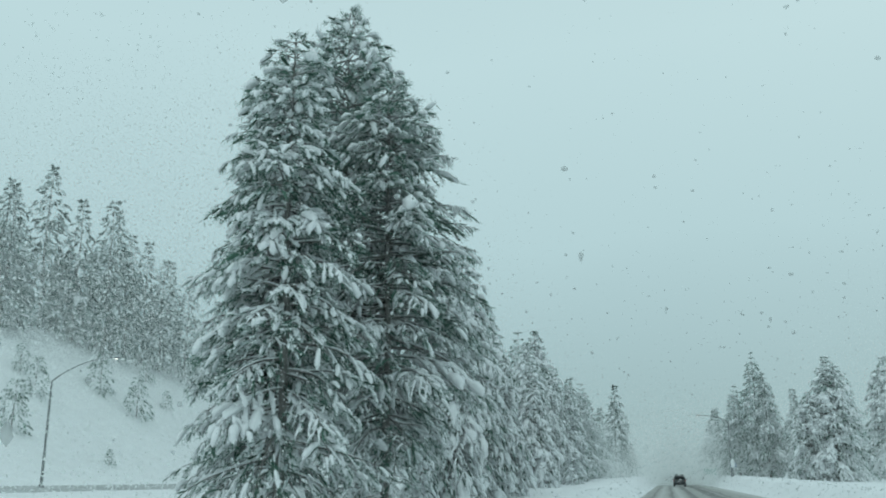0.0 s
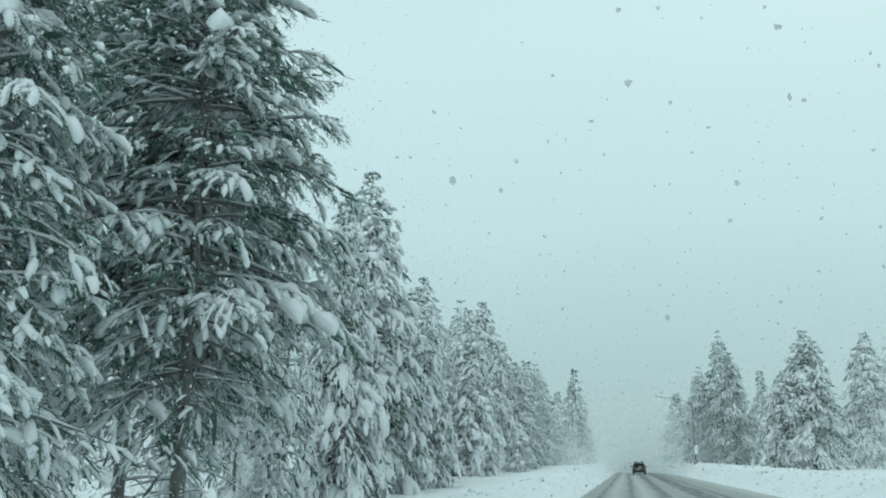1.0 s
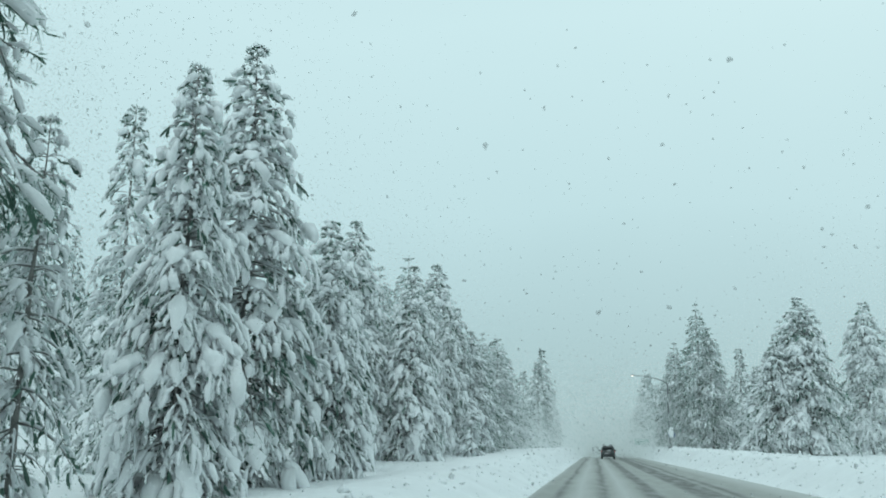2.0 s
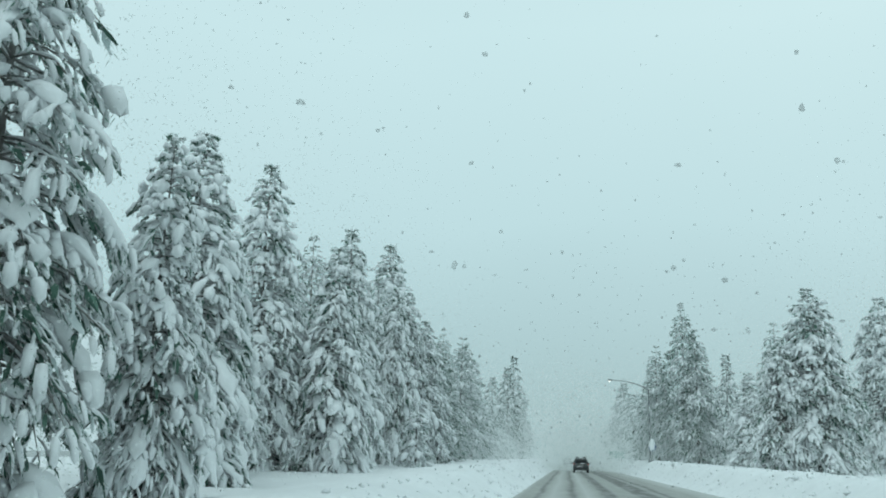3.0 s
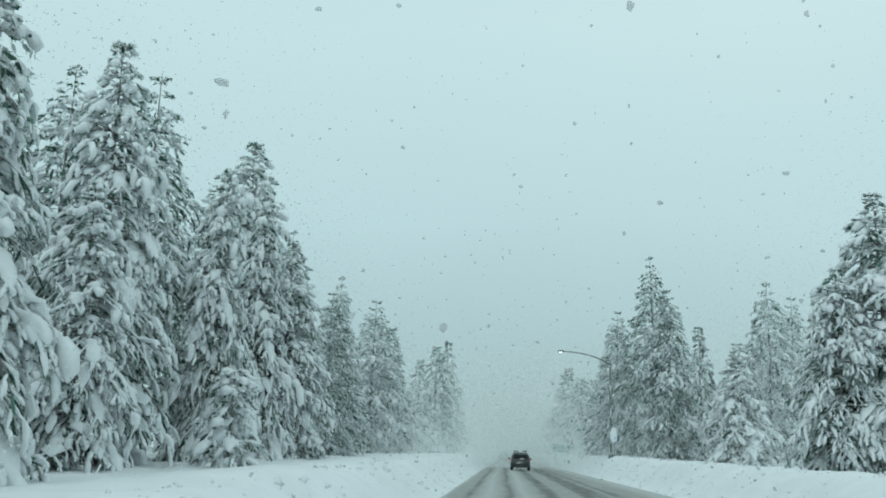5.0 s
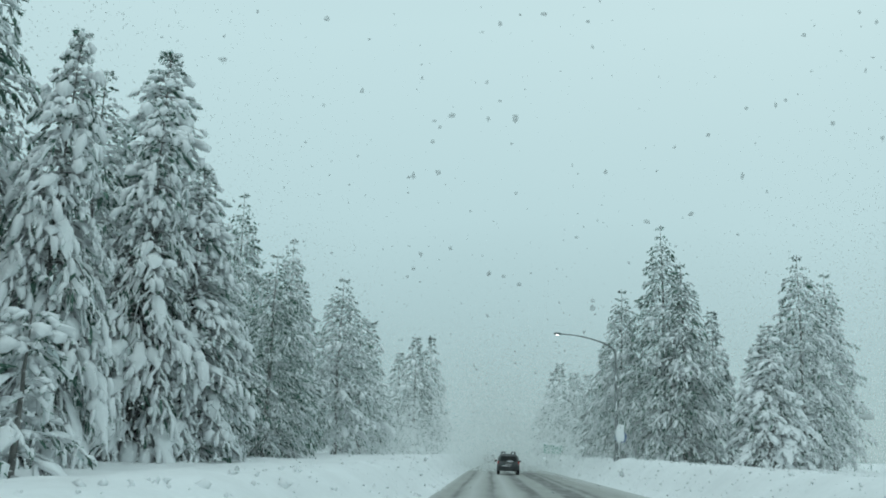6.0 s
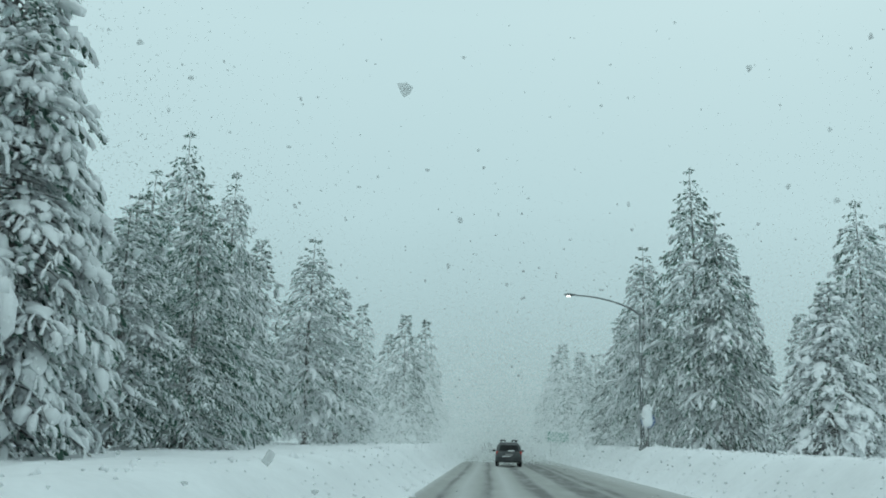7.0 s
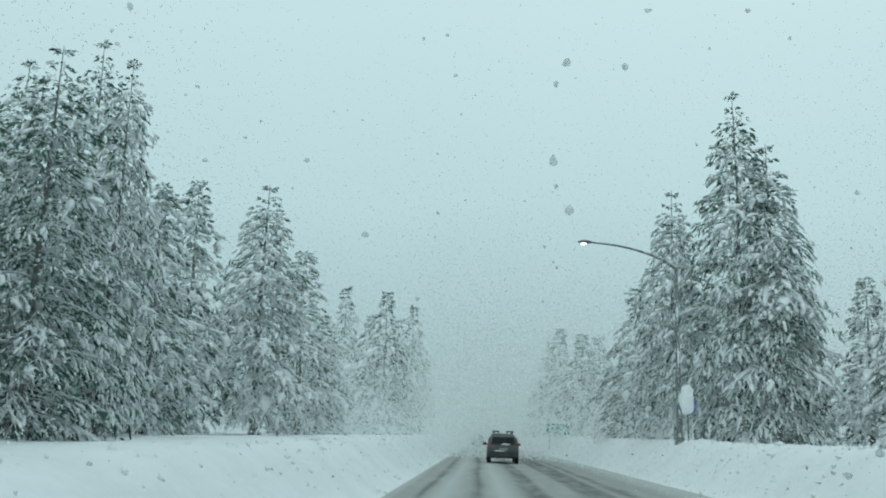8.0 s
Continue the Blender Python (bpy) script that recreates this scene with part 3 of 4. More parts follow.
kind("young", "young_fir", 41, 4.0, 1.3, 0.05, 10, 5, 0.75, 0.7, 1.3, 0.25, False, NEEDLE_FIR, detail=0.8)
# the far and hill kinds take the needles with haze in their colour
kind("far_a", "fir_tree", 51, 16.0, 2.8, 0.03, 28, 7, 0.42, 0.85, 0.5, 0.31, False, NEEDLE_HAZED, detail=0.36)
kind("far_b", "fir_tree", 52, 16.0, 3.2, 0.04, 28, 7, 0.35, 0.78, 0.45, 0.31, False, NEEDLE_HAZED, detail=0.36)
kind("hill_a", "fir_tree", 61, 18.0, 3.2, 0.04, 26, 6, 0.35, 0.85, 0.15, 0.30, False, NEEDLE_HAZED, detail=0.22, ragged=0.35)
kind("hill_b", "fir_tree", 62, 18.0, 3.4, 0.08, 26, 6, 0.25, 0.75, 0.15, 0.30, False, NEEDLE_HAZED, detail=0.22, ragged=0.45)
kind("bush", "young_fir", 43, 4.0, 1.3, 0.02, 13, 6, 0.35, 0.6, 0.3, 0.24, False, NEEDLE_PINE, detail=0.6)
TEXTS = {"pine_a": PINE_TEXT, "pine_b": PINE_TEXT, "fir_a": FIR_TEXT, "fir_b": FIR_TEXT, "fir_c": FIR_TEXT, "fir_e": "open fir with snow clumps and its dark trunk showing", "fir_d": FIR_TEXT, "fir_f": "broad dark fir with long arching boughs under snow", "thin": SPARSE_TEXT,
         "young": YOUNG_TEXT, "far_a": FAR_TEXT, "far_b": FAR_TEXT, "bush": "small dark conifer on the snowy slope", "hill_a": FAR_HILL_TEXT, "hill_b": FAR_HILL_TEXT}
USED = set()


def tree(key, x, y, top, radius, turn=None, lean=(0, 0), text="", group="roadside trees"):
    """A conifer of a kind, with its foot on the ground and its tip at the height top."""
    src = KINDS[key]
    z = float(ground_z(x, y)) - 0.12
    turn = (x * 37.7 + y * 91.3) % 360 if turn is None else turn
    h = top - z
    m = pose(x, y, z, lean[0], lean[1], turn) @ Matrix.Diagonal((radius / src["radius"], radius / src["radius"], h / src["height"], 1))
    if key in USED:
        ob = copy_thing(src, m @ Matrix.Diagonal((1 / src.scale[0], 1 / src.scale[1], 1 / src.scale[2], 1)))
    else:
        USED.add(key)
        ob = src
        ob.matrix_world = m
    return tagged(ob, text or TEXTS[key], "tree", group)


# roadside row west of the road
tree("pine_b", -10.3, 23.8, 14.6, 2.80, 20)
tree("pine_b", -11.4, 25.2, 14.5, 2.50, 200)
tree("pine_a", -11.4, 31.0, 19.4, 3.90, 40)
tree("pine_a", -8.85, 29.0, 15.5, 3.75, 150)
tree("fir_e", -9.55, 36.5, 7.2, 1.25)
tree("fir_e", -11.8, 34.8, 5.5, 1.10)
tree("fir_e", -12.3, 39.5, 6.0, 1.10)
tree("young", -9.2, 34.6, 2.6, 0.90)
tree("fir_b", -10.3, 43.8, 11.4, 2.00)
tree("fir_a", -10.4, 48.5, 14.2, 2.80)
tree("thin", -18.4, 55.0, 15.1, 2.20)
tree("fir_b", -8.9, 52.3, 8.5, 1.60)
tree("fir_b", -10.75, 58.5, 10.9, 2.32)
tree("fir_a", -12.4, 63.5, 10.6, 2.18)
tree("fir_c", -13.3, 66.0, 10.2, 2.16)
tree("fir_a", -13.3, 71.2, 14.2, 2.77)
tree("fir_b", -10.1, 71.8, 10.5, 2.08)
tree("fir_a", -11.8, 81.4, 13.6, 2.52)
tree("fir_c", -15.6, 81.6, 13.1, 2.35)
tree("fir_c", -14.9, 84.6, 14.4, 2.73)
tree("fir_c", -13.3, 96.0, 14.2, 2.82)
tree("fir_c", -13.8, 88.9, 16.0, 3.01)
tree("fir_b", -10.83, 78.7, 8.35, 1.76, text="low fir bowed under thick pillows of snow")
tree("young", -8.2, 83.5, 3.9, 1.30)
tree("fir_b", -10.6, 88.5, 11.9, 1.80)
tree("fir_b", -11.1, 95.6, 12.9, 2.08)
tree("fir_a", -14.2, 103.2, 18.2, 3.86)
tree("fir_a", -10.2, 97.5, 11.2, 2.44)
tree("fir_d", -15.9, 119.9, 14.4, 3.20)
tree("fir_c", -14.3, 113.9, 11.5, 2.82)
tree("fir_c", -12.2, 108.3, 9.4, 2.44)
tree("fir_d", -11.1, 112.6, 11.6, 3.00)
tree("fir_c", -11.6, 118.6, 13.9, 2.00)
tree("fir_d", -18.4, 130.7, 20.2, 4.00)
tree("thin", -11.5, 122.2, 10.5, 1.80)
tree("thin", -14.5, 131.1, 12.6, 2.80)
tree("thin", -14.8, 135.8, 14.5, 2.80)
tree("fir_c", -12.4, 141.3, 16.1, 3.76)
tree("thin", -12.2, 152.8, 14.4, 3.80)
tree("far_a", -9.8, 184.0, 16.7, 3.43)
tree("far_b", -14.7, 287.0, 30.0, 6.08)
tree("far_b", -26.3, 265.0, 30.2, 6.08)
tree("far_a", -8.2, 188.0, 10.0, 2.81)
tree("far_a", -14.0, 205.0, 17.0, 3.90)
tree("far_b", -12.5, 232.0, 20.0, 4.52)
tree("far_a", -13.0, 165.0, 11.5, 3.20)
# east of the road
tree("fir_f", 15.8, 94.9, 13.1, 3.70)
tree("fir_f", 13.4, 93.8, 9.6, 2.40)
tree("fir_f", 22.1, 101.6, 13.7, 3.30)
tree("fir_c", 25.0, 104.0, 12.0, 2.82)
tree("fir_d", 12.3, 133.3, 19.0, 3.95)
tree("fir_c", 13.5, 132.2, 15.9, 3.10)
tree("fir_c", 9.8, 135.8, 14.6, 2.63)
tree("fir_b", 17.8, 127.1, 10.7, 2.80)
tree("fir_c", 21.7, 131.7, 16.6, 3.29)
tree("fir_c", 24.2, 133.8, 15.8, 2.82)
tree("thin", 19.9, 137.7, 10.6, 2.20)
tree("far_a", 19.2, 146.8, 14.8, 2.65)
tree("far_a", 10.5, 150.6, 11.9, 2.81)
tree("far_a", 10.5, 181.8, 12.5, 3.35)
tree("far_b", 12.7, 186.3, 12.7, 3.35)
tree("far_a", 11.0, 214.6, 17.1, 3.90)
tree("far_b", 14.5, 222.0, 15.5, 3.90)
tree("far_a", 12.5, 250.0, 19.0, 4.52)
tree("far_b", 28.0, 150.0, 12.0, 2.81)
# on the hill
hill = random.Random(5)
for k in range(16):
    hx = -78 - hill.random() ** 1.5 * 34
    hy = 66 + hill.random() * 92
    tree("hill_b" if hill.random() < 0.5 else "hill_a", hx, hy, float(ground_z(hx, hy)) + hill.uniform(11, 17), hill.uniform(3.4, 4.8), text=FAR_HILL_TEXT, group="hillside trees")
# the tall front row of the hill forest
for hx, hy, hh in ((-79, 94, 18), (-82, 97, 19), (-82, 105, 23.5), (-79, 108, 20), (-78, 114, 22.5), (-80, 118, 20.5), (-77, 118, 19), (-78, 124, 18.5), (-76, 126, 17.5), (-75, 132, 17), (-74, 140, 15), (-73, 150, 14)):
    tree("hill_b" if hy % 4 else "hill_a", hx, hy, float(ground_z(hx, hy)) + hh, hh * 0.21, text="tall dark conifer at the edge of the hillside forest", group="hillside trees")
for hx, hy, hh in ((-70.2, 87.6, 3.2), (-66.1, 85.2, 4.2), (-68.6, 100.6, 5.1), (-64.1, 102.1, 5.0), (-59.8, 74.4, 4.7), (-72.7, 117.4, 3.1), (-66.9, 113.4, 2.5), (-54.2, 82.2, 1.6), (-75.2, 88.3, 2.9)):
    tree("bush", hx, hy, float(ground_z(hx, hy)) + hh, hh * 0.38, text="small dark conifer on the snowy slope", group="hillside saplings")


# ---- street lamps, signs ----
def lamp(name, x, y, z, height, reach, rise, turn, label, curved):
    """A steel street lamp whose arm reaches along its own +x."""
    thing = new(name)
    thing.matrix_world = pose(x, y, z, 0, 0, turn)
    s = np.linspace(0, 1, 8)
    pole = np.column_stack([0 * s, 0 * s, -0.4 + s * (height + 0.4)])[None]
    v, q = tubes(pole, 0.115 - 0.045 * s[None], 0.115 - 0.045 * s[None], 10)
    part("pole", mesh_of("pole", v, q, STEEL, True), STEEL, thing)
    bm = bmesh.new()
    bmesh.ops.create_cone(bm, cap_ends=True, segments=10, radius1=0.22, radius2=0.17, depth=0.3, matrix=Matrix.Translation((0, 0, 0.1)))
    part("base", bm, STEEL, thing)
    if curved:
        # wet snow blown against the pole, in broken lengths
        rng = np.random.default_rng(4)
        toward = radians(-90 - turn)
        for a, b in ((0.02, 0.11), (0.2, 0.33), (0.45, 0.56), (0.7, 0.8)):
            g = np.linspace(a, b, 9)
            w = (0.115 - 0.045 * g) * np.array([0.1, 0.6, 0.9, 1.0, 0.95, 1.0, 0.85, 0.5, 0.1]) * rng.lognormal(0, 0.12, 9)
            off = 0.115 - 0.045 * g - 0.25 * w
            line = np.column_stack([np.cos(toward) * off, np.sin(toward) * off, -0.4 + g * (height + 0.4)])[None]
            v, q = tubes(line, w[None] * 0.6, w[None] * 0.6, 7, rng=rng, rough=0.12)
            part("stuck_snow", mesh_of("stuck_snow", v, q, BOUGH_SNOW, True), BOUGH_SNOW, thing, "wet snow stuck along the pole")
    k = np.sin(s * np.pi / 2) ** (0.68 if curved else 0.85)
    arm = np.column_stack([s * reach, 0 * s, height - 0.05 + k * rise])[None]
    v, q = tubes(arm, 0.055 - 0.02 * s[None], 0.055 - 0.02 * s[None], 8)
    part("arm", mesh_of("arm", v, q, STEEL, True), STEEL, thing)
    hs = np.linspace(0, 1, 7)[None]
    head = np.column_stack([reach - 0.05 + hs[0] * 0.72, 0 * hs[0], height + rise - 0.03 + 0 * hs[0]])[None]
    w = np.array([[0.05, 0.075, 0.12, 0.165, 0.18, 0.15, 0.03]])
    v, q = tubes(head, w, w * 0.5, 10)
    lamp_head = part("lamp_head", mesh_of("lamp_head", v, q, STEEL, True), STEEL, thing)
    bm = bmesh.new()
    bmesh.ops.create_uvsphere(bm, u_segments=12, v_segments=8, radius=1, matrix=pose(reach + 0.42, 0, height + rise - 0.09) @ Matrix.Diagonal((0.13, 0.11, 0.06, 1)))
    part("lens", bm, LAMP_GLOW, lamp_head, "lit white lamp lens")
    return tagged(thing, label, "street lamp")


lamp("street_lamp", 8.2, 127.8, float(ground_z(8.2, 127.8)), 8.95 - float(ground_z(8.2, 127.8)), 3.5, 0.92, 188.7, "lit steel street lamp with a long curved arm over the road", True)
lamp("street_lamp", -45.0, 60.0, float(ground_z(-45, 60)), 7.9, 4.3, 1.75, 13.6, "lit steel street lamp with a slanting arm below the hill", False)

SIGN_GREEN = material("green_sign_face", (0.02, 0.22, 0.16), 0.5, vary=0.15, scale=3.0)
SIGN_BLUE = material("blue_sign_face", (0.10, 0.16, 0.30), 0.5, vary=0.15, scale=3.0)
SIGN_WHITE = material("white_sign_marking", (0.28, 0.42, 0.38), 0.6, vary=0.1)


def box(bm, size, at, bevel=0.0):
    made = bmesh.ops.create_cube(bm, size=1, matrix=Matrix.Translation(at) @ Matrix.Diagonal((*size, 1)))["verts"]
    if bevel:
        edges = list({e for v in made for e in v.link_edges})
        bmesh.ops.bevel(bm, geom=edges, offset=bevel, segments=2, affect="EDGES", profile=0.6)


def lump(rx, ry, rz, at, seed, rough=0.12):
    """A rounded lump of snow."""
    bm = bmesh.new()
    bmesh.ops.create_icosphere(bm, subdivisions=3, radius=1)
    for v in bm.verts:
        k = 1 + rough * noise.noise(v.co * 1.7 + Vector((seed, 0, 0))) + rough * 0.5 * noise.noise(v.co * 4 + Vector((0, seed, 0)))
        v.co = Vector((v.co.x * rx * k + at[0], v.co.y * ry * k + at[1], v.co.z * rz * k + at[2]))
    for f in bm.faces:
        f.smooth = True
    return bm


def plastered_sign():
    thing = new("road_sign")
    x, y = 8.35, 126.9
    z = float(ground_z(x, y))
    thing.matrix_world = pose(x, y, z)
    bm = bmesh.new()
    box(bm, (0.06, 0.05, 2.6), (0, 0.04, 0.9), 0.008)
    part("post", bm, STEEL, thing)
    bm = bmesh.new()
    bmesh.ops.create_cone(bm, cap_ends=True, segments=24, radius1=0.38, radius2=0.38, depth=0.02, matrix=pose(0.0, 0, 1.42, 90))
    part("sign_face", bm, SIGN_BLUE, thing, "round blue sign face")
    bm = lump(0.30, 0.10, 0.52, (-0.07, -0.06, 1.58), 3.0, 0.25)
    part("snow_cover", bm, BOUGH_SNOW, thing, "wet snow stuck over the sign")
    bm = lump(0.22, 0.12, 0.20, (-0.02, -0.02, 2.0), 7.0, 0.25)
    part("snow_cap", bm, BOUGH_SNOW, thing, "pile of snow on top")
    return tagged(thing, "round road sign plastered with snow on a steel post", "road sign")


plastered_sign()


def green_sign():
    thing = new("guide_sign")
    x, y = 7.4, 175.0
    z = float(ground_z(x, y))
    thing.matrix_world = pose(x, y, z)
    top = 3.5 - z
    for dx in (-0.75, 0.75):
        bm = bmesh.new()
        box(bm, (0.1, 0.1, top + 0.4), (dx, 0.07, top / 2 - 0.2), 0.01)
        part("post", bm, STEEL, thing)
    bm = bmesh.new()
    box(bm, (2.15, 0.03, 1.05), (0, 0, top - 0.5), 0.012)
    panel = part("sign_panel", bm, SIGN_GREEN, thing, "green sign panel")
    for w, dz in ((1.5, -0.32), (1.15, -0.68)):
        bm = bmesh.new()
        box(bm, (w, 0.008, 0.13), (0, -0.022, top + dz))
        part("marking_bar", bm, SIGN_WHITE, panel, "pale bar of unreadable writing")
    bm = lump(1.05, 0.12, 0.10, (0, 0, top + 0.06), 5.0, 0.3)
    part("snow_cap", bm, BOUGH_SNOW, thing, "line of snow along the top edge")
    return tagged(thing, "green guide sign with pale bars beside the road", "road sign")


green_sign()

# ---- the car on the road ----
PAINT = material("dark_car_paint", (0.10, 0.108, 0.11), 0.6, 0.1, vary=0.5, scale=2.0)
PLASTIC = material("black_trim", (0.06, 0.064, 0.066), 0.6, vary=0.3, scale=4.0)
GLASS_DARK = material("tinted_glass", (0.025, 0.03, 0.032), 0.08, vary=0.1)
RUBBER = material("tyre_rubber", (0.025, 0.025, 0.026), 0.9, vary=0.3)
RIM = material("alloy_rim", (0.35, 0.36, 0.37), 0.4, 0.8, vary=0.2)
TAIL_ON = material("lit_tail_light", (0.5, 0.04, 0.03), 0.3, vary=0.0, emit=0.12)
PLATE = material("plate_white", (0.3, 0.3, 0.3), 0.5, vary=0.1)


def loft(sections, close=True):
    """A body from half outlines (x, z), bottom to top, at several y; mirrored across x = 0."""
    bm = bmesh.new()
    rings = []
    for y, pts in sections:
        full = [(x, z) for x, z in pts] + [(-x, z) for x, z in reversed(pts)]
        rings.append([bm.verts.new((x, y, z)) for x, z in full])
    for a, b in zip(rings, rings[1:]):
        for i in range(len(a)):
            j = (i + 1) % len(a)
            bm.faces.new((a[i], a[j], b[j], b[i]))
    if close:
        bm.faces.new(rings[0])
        bm.faces.new(list(reversed(rings[-1])))
    bmesh.ops.recalc_face_normals(bm, faces=bm.faces)
    bmesh.ops.bevel(bm, geom=list(bm.edges), offset=0.02, segments=2, affect="EDGES", profile=0.6, clamp_overlap=True)
    for f in bm.faces:
        f.smooth = True
    return bm


def suv(x, y, turn):
    thing = new("car")
    thing.matrix_world = pose(x, y, float(road_z(y)) - 0.02, 0, 0, turn)

    def sec(w, lo, belt):
        return [(w * 0.86, lo), (w, lo + 0.18), (w, (lo + belt) / 2), (w * 0.97, belt - 0.06), (w * 0.9, belt)]
    body = [(-2.28, sec(0.82, 0.42, 0.98)), (-2.18, sec(0.90, 0.33, 1.04)), (-1.5, sec(0.925, 0.3, 1.06)), (0.0, sec(0.925, 0.28, 1.04)), (1.0, sec(0.92, 0.3, 1.03)),
            (1.75, sec(0.90, 0.33, 0.96)), (2.2, sec(0.82, 0.36, 0.84)), (2.32, sec(0.7, 0.42, 0.74))]
    part("body", loft(body), PAINT, thing, "dark dirty car body")

    def cab(w, lo, hi, tw):
        return [(w, lo), (w * 0.97, lo + (hi - lo) * 0.5), (tw, hi - 0.07), (tw * 0.86, hi)]
    cabin = [(-2.14, cab(0.86, 1.0, 1.18, 0.8)), (-1.98, cab(0.87, 1.0, 1.50, 0.70)), (-1.75, cab(0.87, 1.0, 1.66, 0.66)), (-0.8, cab(0.87, 1.0, 1.71, 0.67)), (0.2, cab(0.87, 1.0, 1.68, 0.67)),
             (0.75, cab(0.86, 1.0, 1.35, 0.74)), (1.2, cab(0.84, 0.98, 1.06, 0.78))]
    part("cabin", loft(cabin), PAINT, thing)
    bm = bmesh.new()
    vs = [bm.verts.new(p) for p in ((-0.68, -2.175, 1.12), (0.68, -2.175, 1.12), (0.60, -1.985, 1.5), (-0.60, -1.985, 1.5))]
    f = bm.faces.new(vs)
    bmesh.ops.solidify(bm, geom=[f], thickness=-0.02)
    part("rear_window", bm, GLASS_DARK, thing, "dark tinted rear window")
    for sx in (-1, 1):
        for y0, y1 in ((-1.75, -0.95), (-0.88, 0.05), (0.12, 0.75)):
            bm = bmesh.new()
            hi = 1.52 if y1 < 0.5 else 1.4
            vs = [bm.verts.new((sx * xx, yy, zz)) for xx, yy, zz in ((0.885, y0, 1.1), (0.885, y1, 1.1), (0.80, y1 - (0.25 if y1 > 0.5 else 0), hi), (0.80, y0, hi))]
            f = bm.faces.new(vs)
            bmesh.ops.solidify(bm, geom=[f], thickness=0.015 * sx)
            part("side_window", bm, GLASS_DARK, thing)
        bm = bmesh.new()
        box(bm, (0.12, 0.08, 0.2), (sx * 0.83, -2.21, 0.97), 0.025)
        part("tail_light", bm, TAIL_ON, thing, "glowing red tail light")
        mirror = bmesh.new()
        box(mirror, (0.2, 0.11, 0.15), (sx * 1.03, 0.72, 1.1), 0.03)
        box(mirror, (0.1, 0.05, 0.05), (sx * 0.92, 0.72, 1.06), 0.01)
        part("wing_mirror", mirror, PLASTIC, thing)
        s = np.linspace(0, 1, 6)
        v, q = tubes(np.column_stack([0 * s + sx * 0.56, -1.7 + 1.9 * s, 1.735 + 0.02 * np.sin(s * np.pi)])[None], 0.025, 0.02, 6)
        part("roof_rail", mesh_of("roof_rail", v, q, PLASTIC, True), PLASTIC, thing)
        for yy in (-1.35, -0.45):
            bm = bmesh.new()
            box(bm, (0.40, 0.09, 0.07), (sx * 0.42, yy, 1.83), 0.02)
            box(bm, (0.10, 0.08, 0.11), (sx * 0.53, yy, 1.775), 0.015)
            box(bm, (0.06, 0.08, 0.12), (sx * 0.26, yy, 1.79), 0.015)
            part("ski_carrier", bm, PLASTIC, thing, "black ski carrier clamp")
        for yy in (-1.38, 1.42):
            bm = bmesh.new()
            bmesh.ops.create_cone(bm, cap_ends=True, segments=28, radius1=0.35, radius2=0.35, depth=0.23, matrix=pose(sx * 0.80, yy, 0.35, 0, 90))
            bmesh.ops.bevel(bm, geom=[e for e in bm.edges if len(e.link_faces) == 2 and e.calc_face_angle() > 1.0], offset=0.04, segments=2, affect="EDGES")
            wheel = part("wheel", bm, RUBBER, thing, "black snowy tyre")
            bm = bmesh.new()
            bmesh.ops.create_cone(bm, cap_ends=True, segments=20, radius1=0.22, radius2=0.2, depth=0.25, matrix=pose(sx * 0.80, yy, 0.35, 0, 90))
            part("rim", bm, RIM, wheel, "grey alloy rim")
    bm = bmesh.new()
    box(bm, (1.72, 0.16, 0.3), (0, -2.27, 0.55), 0.05)
    part("bumper", bm, PLASTIC, thing, "black rear bumper")
    bm = bmesh.new()
    box(bm, (0.5, 0.03, 0.13), (0.0, -2.30, 0.83), 0.01)
    part("number_plate", bm, PLATE, thing, "pale blank plate")
    bm = bmesh.new()
    box(bm, (0.03, 0.02, 0.42), (0.12, -2.12, 1.26), 0.004)
    part("rear_wiper", bm, PLASTIC, thing)
    bm = bmesh.new()
    bmesh.ops.create_cone(bm, cap_ends=True, segments=12, radius1=0.04, radius2=0.04, depth=0.18, matrix=pose(-0.42, -2.28, 0.37, 90))
    part("exhaust_pipe", bm, STEEL, thing)
    for (sx, sz, px, pz), sd in zip(((0.22, 0.05, 0.15, 1.1), (0.3, 0.03, -0.2, 0.72)), (2, 9)):
        part("snow_crust", lump(sx, 0.05, sz, (px, -2.24 + (0.02 if pz > 1 else -0.08), pz), sd, 0.5), BOUGH_SNOW, thing, "crust of thrown-up snow")
    return tagged(thing, "dark sport utility car with lit tail lights on the road", "car")


first = suv(1.6, 146.0, 0)
tagged(copy_thing(first, pose(0.1, 212.0, float(road_z(212.0)))), "distant dark car nearly lost in falling snow", "car")


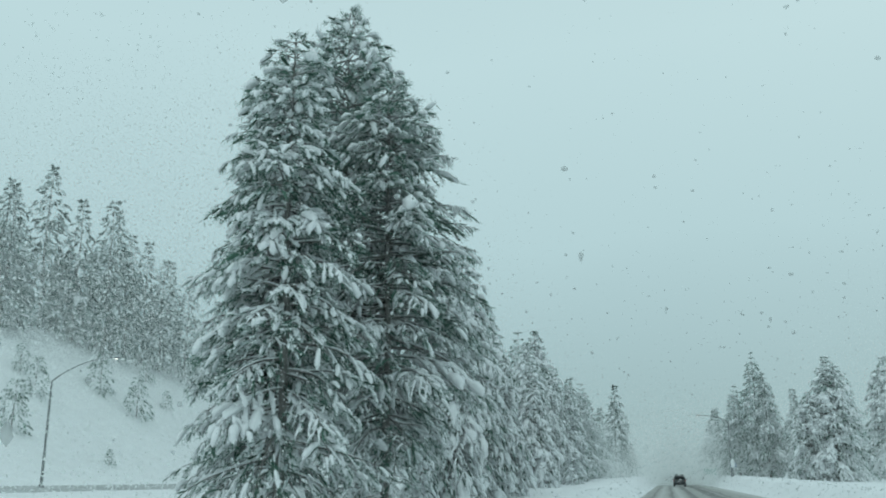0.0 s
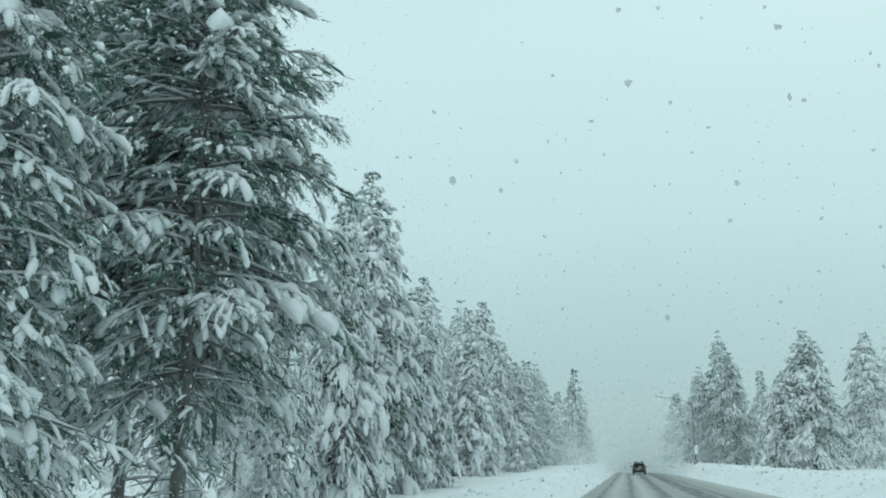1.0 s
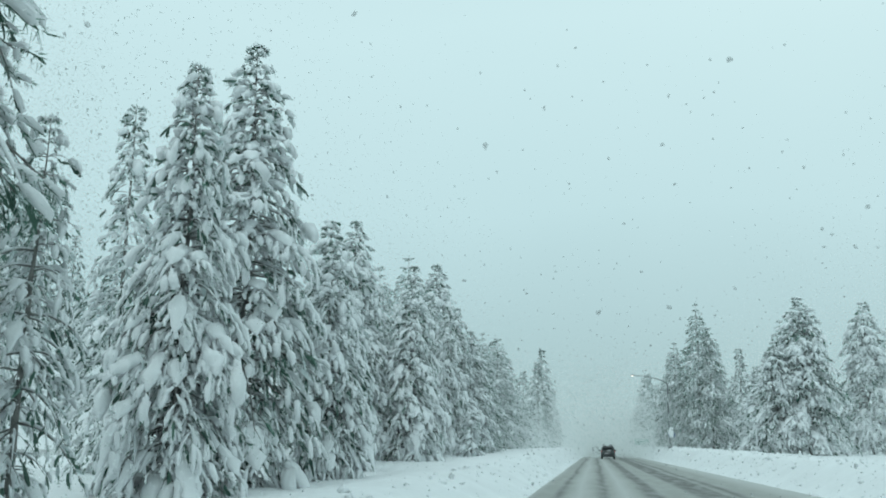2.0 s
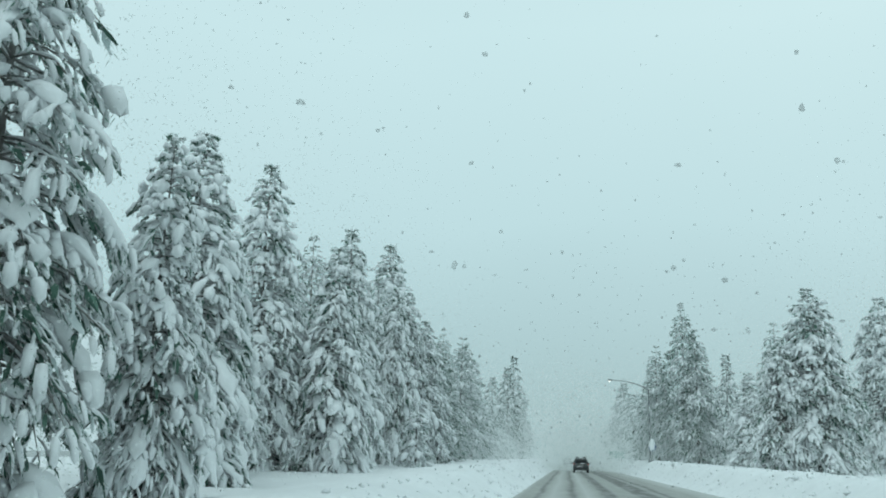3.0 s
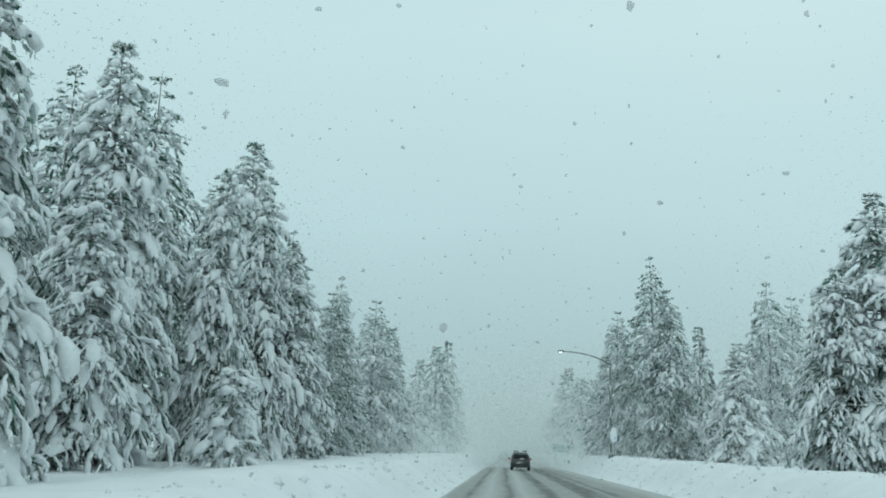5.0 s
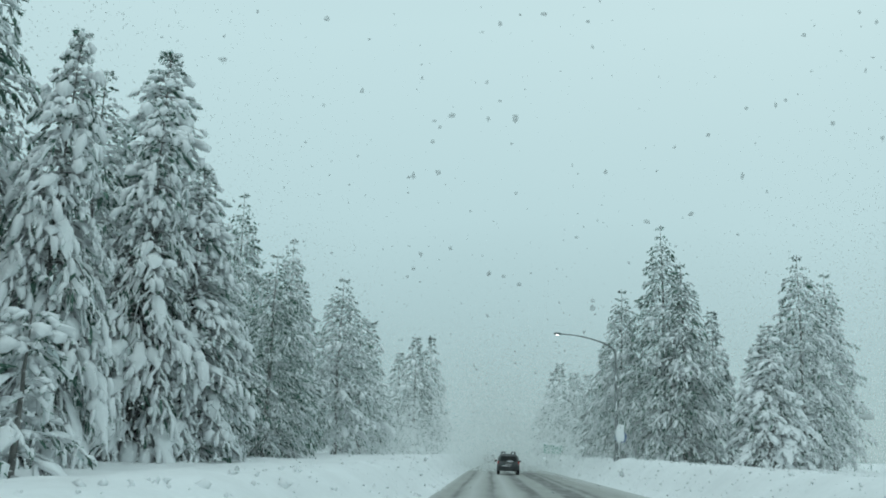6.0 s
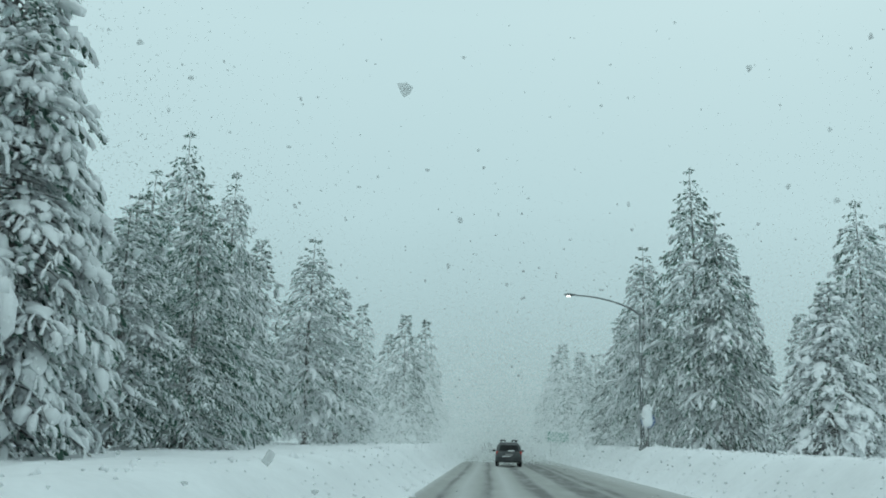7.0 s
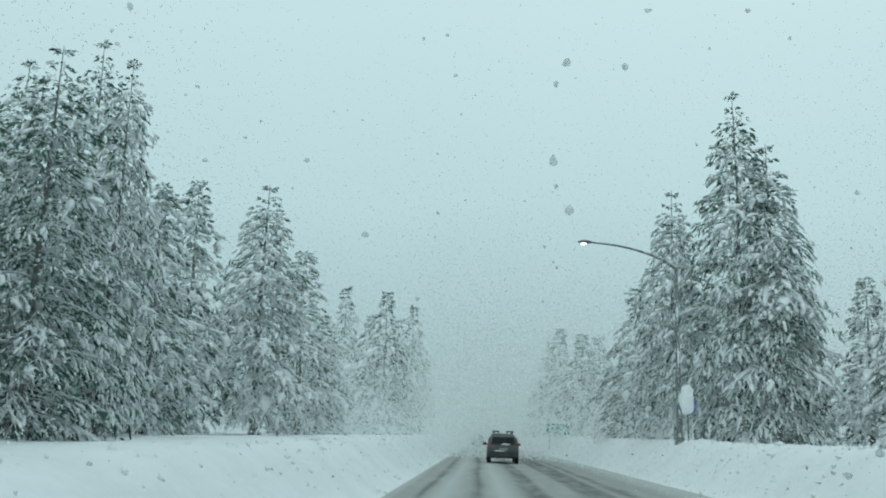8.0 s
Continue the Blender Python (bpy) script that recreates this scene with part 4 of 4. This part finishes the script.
def clods(n):
    """Crumbs of snow thrown onto the banks by the plough."""
    r = np.random.default_rng(9)
    left = r.random(n) < 0.45
    x = np.where(left, -1.9 - r.random(n) ** 1.6 * 2.6, 6.3 + r.random(n) ** 1.3 * 3.4)
    y = r.uniform(10, 150, n)
    rad = np.minimum(r.lognormal(-3.5, 0.6, n), 0.12)
    o = np.array([(1, 0, 0), (-1, 0, 0), (0, 1, 0), (0, -1, 0), (0, 0, 1), (0, 0, -1)], float)
    f = np.array([(0, 2, 4), (2, 1, 4), (1, 3, 4), (3, 0, 4), (2, 0, 5), (1, 2, 5), (3, 1, 5), (0, 3, 5)])
    c = np.column_stack([x, y, ground_z(x, y) + rad * 0.1])
    v = c[:, None] + (o * r.uniform(0.6, 1.3, (n, 6, 1)) + r.normal(0, 0.2, (n, 6, 3))) * rad[:, None, None]
    ob = new("snow_crumbs", mesh_of("snow_crumbs", v.reshape(-1, 3), (f[None] + 6 * np.arange(n)[:, None, None]).reshape(-1, 3), SNOW, True))
    return tagged(ob, "crumbs of ploughed snow on the banks", "snow crumbs", kind="stuff")


clods(4200)


# ---- falling snow ----
def flakes(name, rng, pts, size, mat, label):
    n = len(pts)
    d = rng.normal(0, 1, (n, 3, 3))
    d /= np.linalg.norm(d, axis=2, keepdims=True)
    v = pts[:, None] + d * size[:, None, None]
    ob = new(name, mesh_of(name, v.reshape(-1, 3), np.arange(n * 3).reshape(-1, 3), mat))
    return tagged(ob, label, "falling snow", kind="stuff")


frng = np.random.default_rng(77)


def scatter(n, x, y, z):
    return np.column_stack([frng.uniform(*x, n), frng.uniform(*y, n), frng.uniform(*z, n)])


def low(n, top, power=0.36):
    """Heights that thin out towards the top."""
    return top * (1 - (1 - frng.random(n)) ** power)


# the valley ahead, thicker with distance
n_far = 600000
fd = 1 / frng.uniform(1 / 260, 1 / 56, n_far)
far_h = low(n_far, 1.15)
far_p = np.column_stack([frng.uniform(-1, 1, n_far) * (15 + 0.22 * fd) - 1, 92 + fd, 0.4 + far_h * (6.0 + 0.125 * fd)])
far_s = 0.001 * fd * (1 - 0.45 * far_h) * np.interp(fd, [56, 95], [1.35, 1.0])
# between the road and the hill forest
n_hill = 430000
hill_x = -72 * frng.uniform(0.06, 1, n_hill) ** 0.6
hy = -hill_x / frng.uniform(0.5, 0.9, n_hill)
hill_p = np.column_stack([hill_x, hy, 0.5 + hy * 0.62 * frng.beta(1.5, 2.6, n_hill)])
hill_ok = hill_x < -18
hill_p, hill_s = hill_p[hill_ok], 0.00063 * hy[hill_ok]
# along both rows of trees, larger clusters away from the road
n_row = 340000
west = frng.random(n_row) < 0.5
row_x = np.where(west, -3.5 - 14.5 * frng.random(n_row) ** 0.8, 7.5 + 18 * frng.random(n_row) ** 0.9)
row_y = np.where(west, frng.uniform(14, 145, n_row), frng.uniform(34, 145, n_row))
row_p = np.column_stack([row_x, row_y, 0.5 + low(n_row, 14, 0.5)])
row_s = np.interp(np.abs(row_x - 1.5), [5, 10, 20], [0.016, 0.035, 0.06])
# over the road and its banks, past the near stretch
n_gap = 260000
gap_y = 102 + 46 * frng.random(n_gap) ** 0.8
gap_p = np.column_stack([frng.uniform(-9.5, 10.5, n_gap), gap_y, 0.4 + low(n_gap, 13, 0.4)])
gap_s = 0.0008 * (gap_y - 90)
clear_lane = ((abs(gap_p[:, 0] - 1.5) < 3.2) & (gap_p[:, 2] < 3.4)) | ((gap_p[:, 0] < -2.5) & (frng.random(n_gap) < 0.65))
gap_p, gap_s = gap_p[~clear_lane], gap_s[~clear_lane]
open_p = scatter(30000, (-20, 26), (2, 130), (0.5, 20))
open_p = open_p[(abs(open_p[:, 0]) > 2.5) | (open_p[:, 2] > 5)]
for name, mat, pts, size, label in (
        ("falling_snow", FLAKE, np.concatenate([far_p, hill_p, gap_p]), np.concatenate([far_s, hill_s, gap_s]), "dense falling snow that veils the distance"),
        ("snow_flurry", PALE_FLAKE, np.concatenate([row_p, open_p]), np.concatenate([row_s, np.full(len(open_p), 0.018)]), "light snow falling among the trees")):
    size = size * frng.lognormal(-0.04, 0.24, len(pts))
    ok = pts[:, 2] > ground_z(pts[:, 0], pts[:, 1]) + 0.1
    flakes(name, frng, pts[ok], size[ok], mat, label)


def near_flakes(n):
    """Single grey flakes close over the road, as small uneven lumps."""
    p = scatter(n, (-6.0, 6.5), (2, 104), (0.4, 8.0))
    p = p[np.hypot(p[:, 0], p[:, 2] - 1.5) > 1.1]
    o, f = ICO_V, ICO_F
    k = len(o)
    r = np.minimum(frng.lognormal(-4.5, 0.6, len(p)), 0.04)
    r = np.where(frng.random(len(p)) < 0.07, frng.uniform(0.02, 0.042, len(p)), r)
    v = p[:, None] + o * frng.uniform(0.55, 1.3, (len(p), k, 1)) * frng.uniform(0.6, 1.3, (len(p), 1, 3)) * r[:, None, None]
    q = (f[None] + k * np.arange(len(p))[:, None, None]).reshape(-1, 3)
    ob = new("drifting_flakes", mesh_of("drifting_flakes", v.reshape(-1, 3), q, GREY_FLAKE, True))
    return tagged(ob, "large grey snowflakes drifting over the road", "falling snow", kind="stuff")


near_flakes(5200)
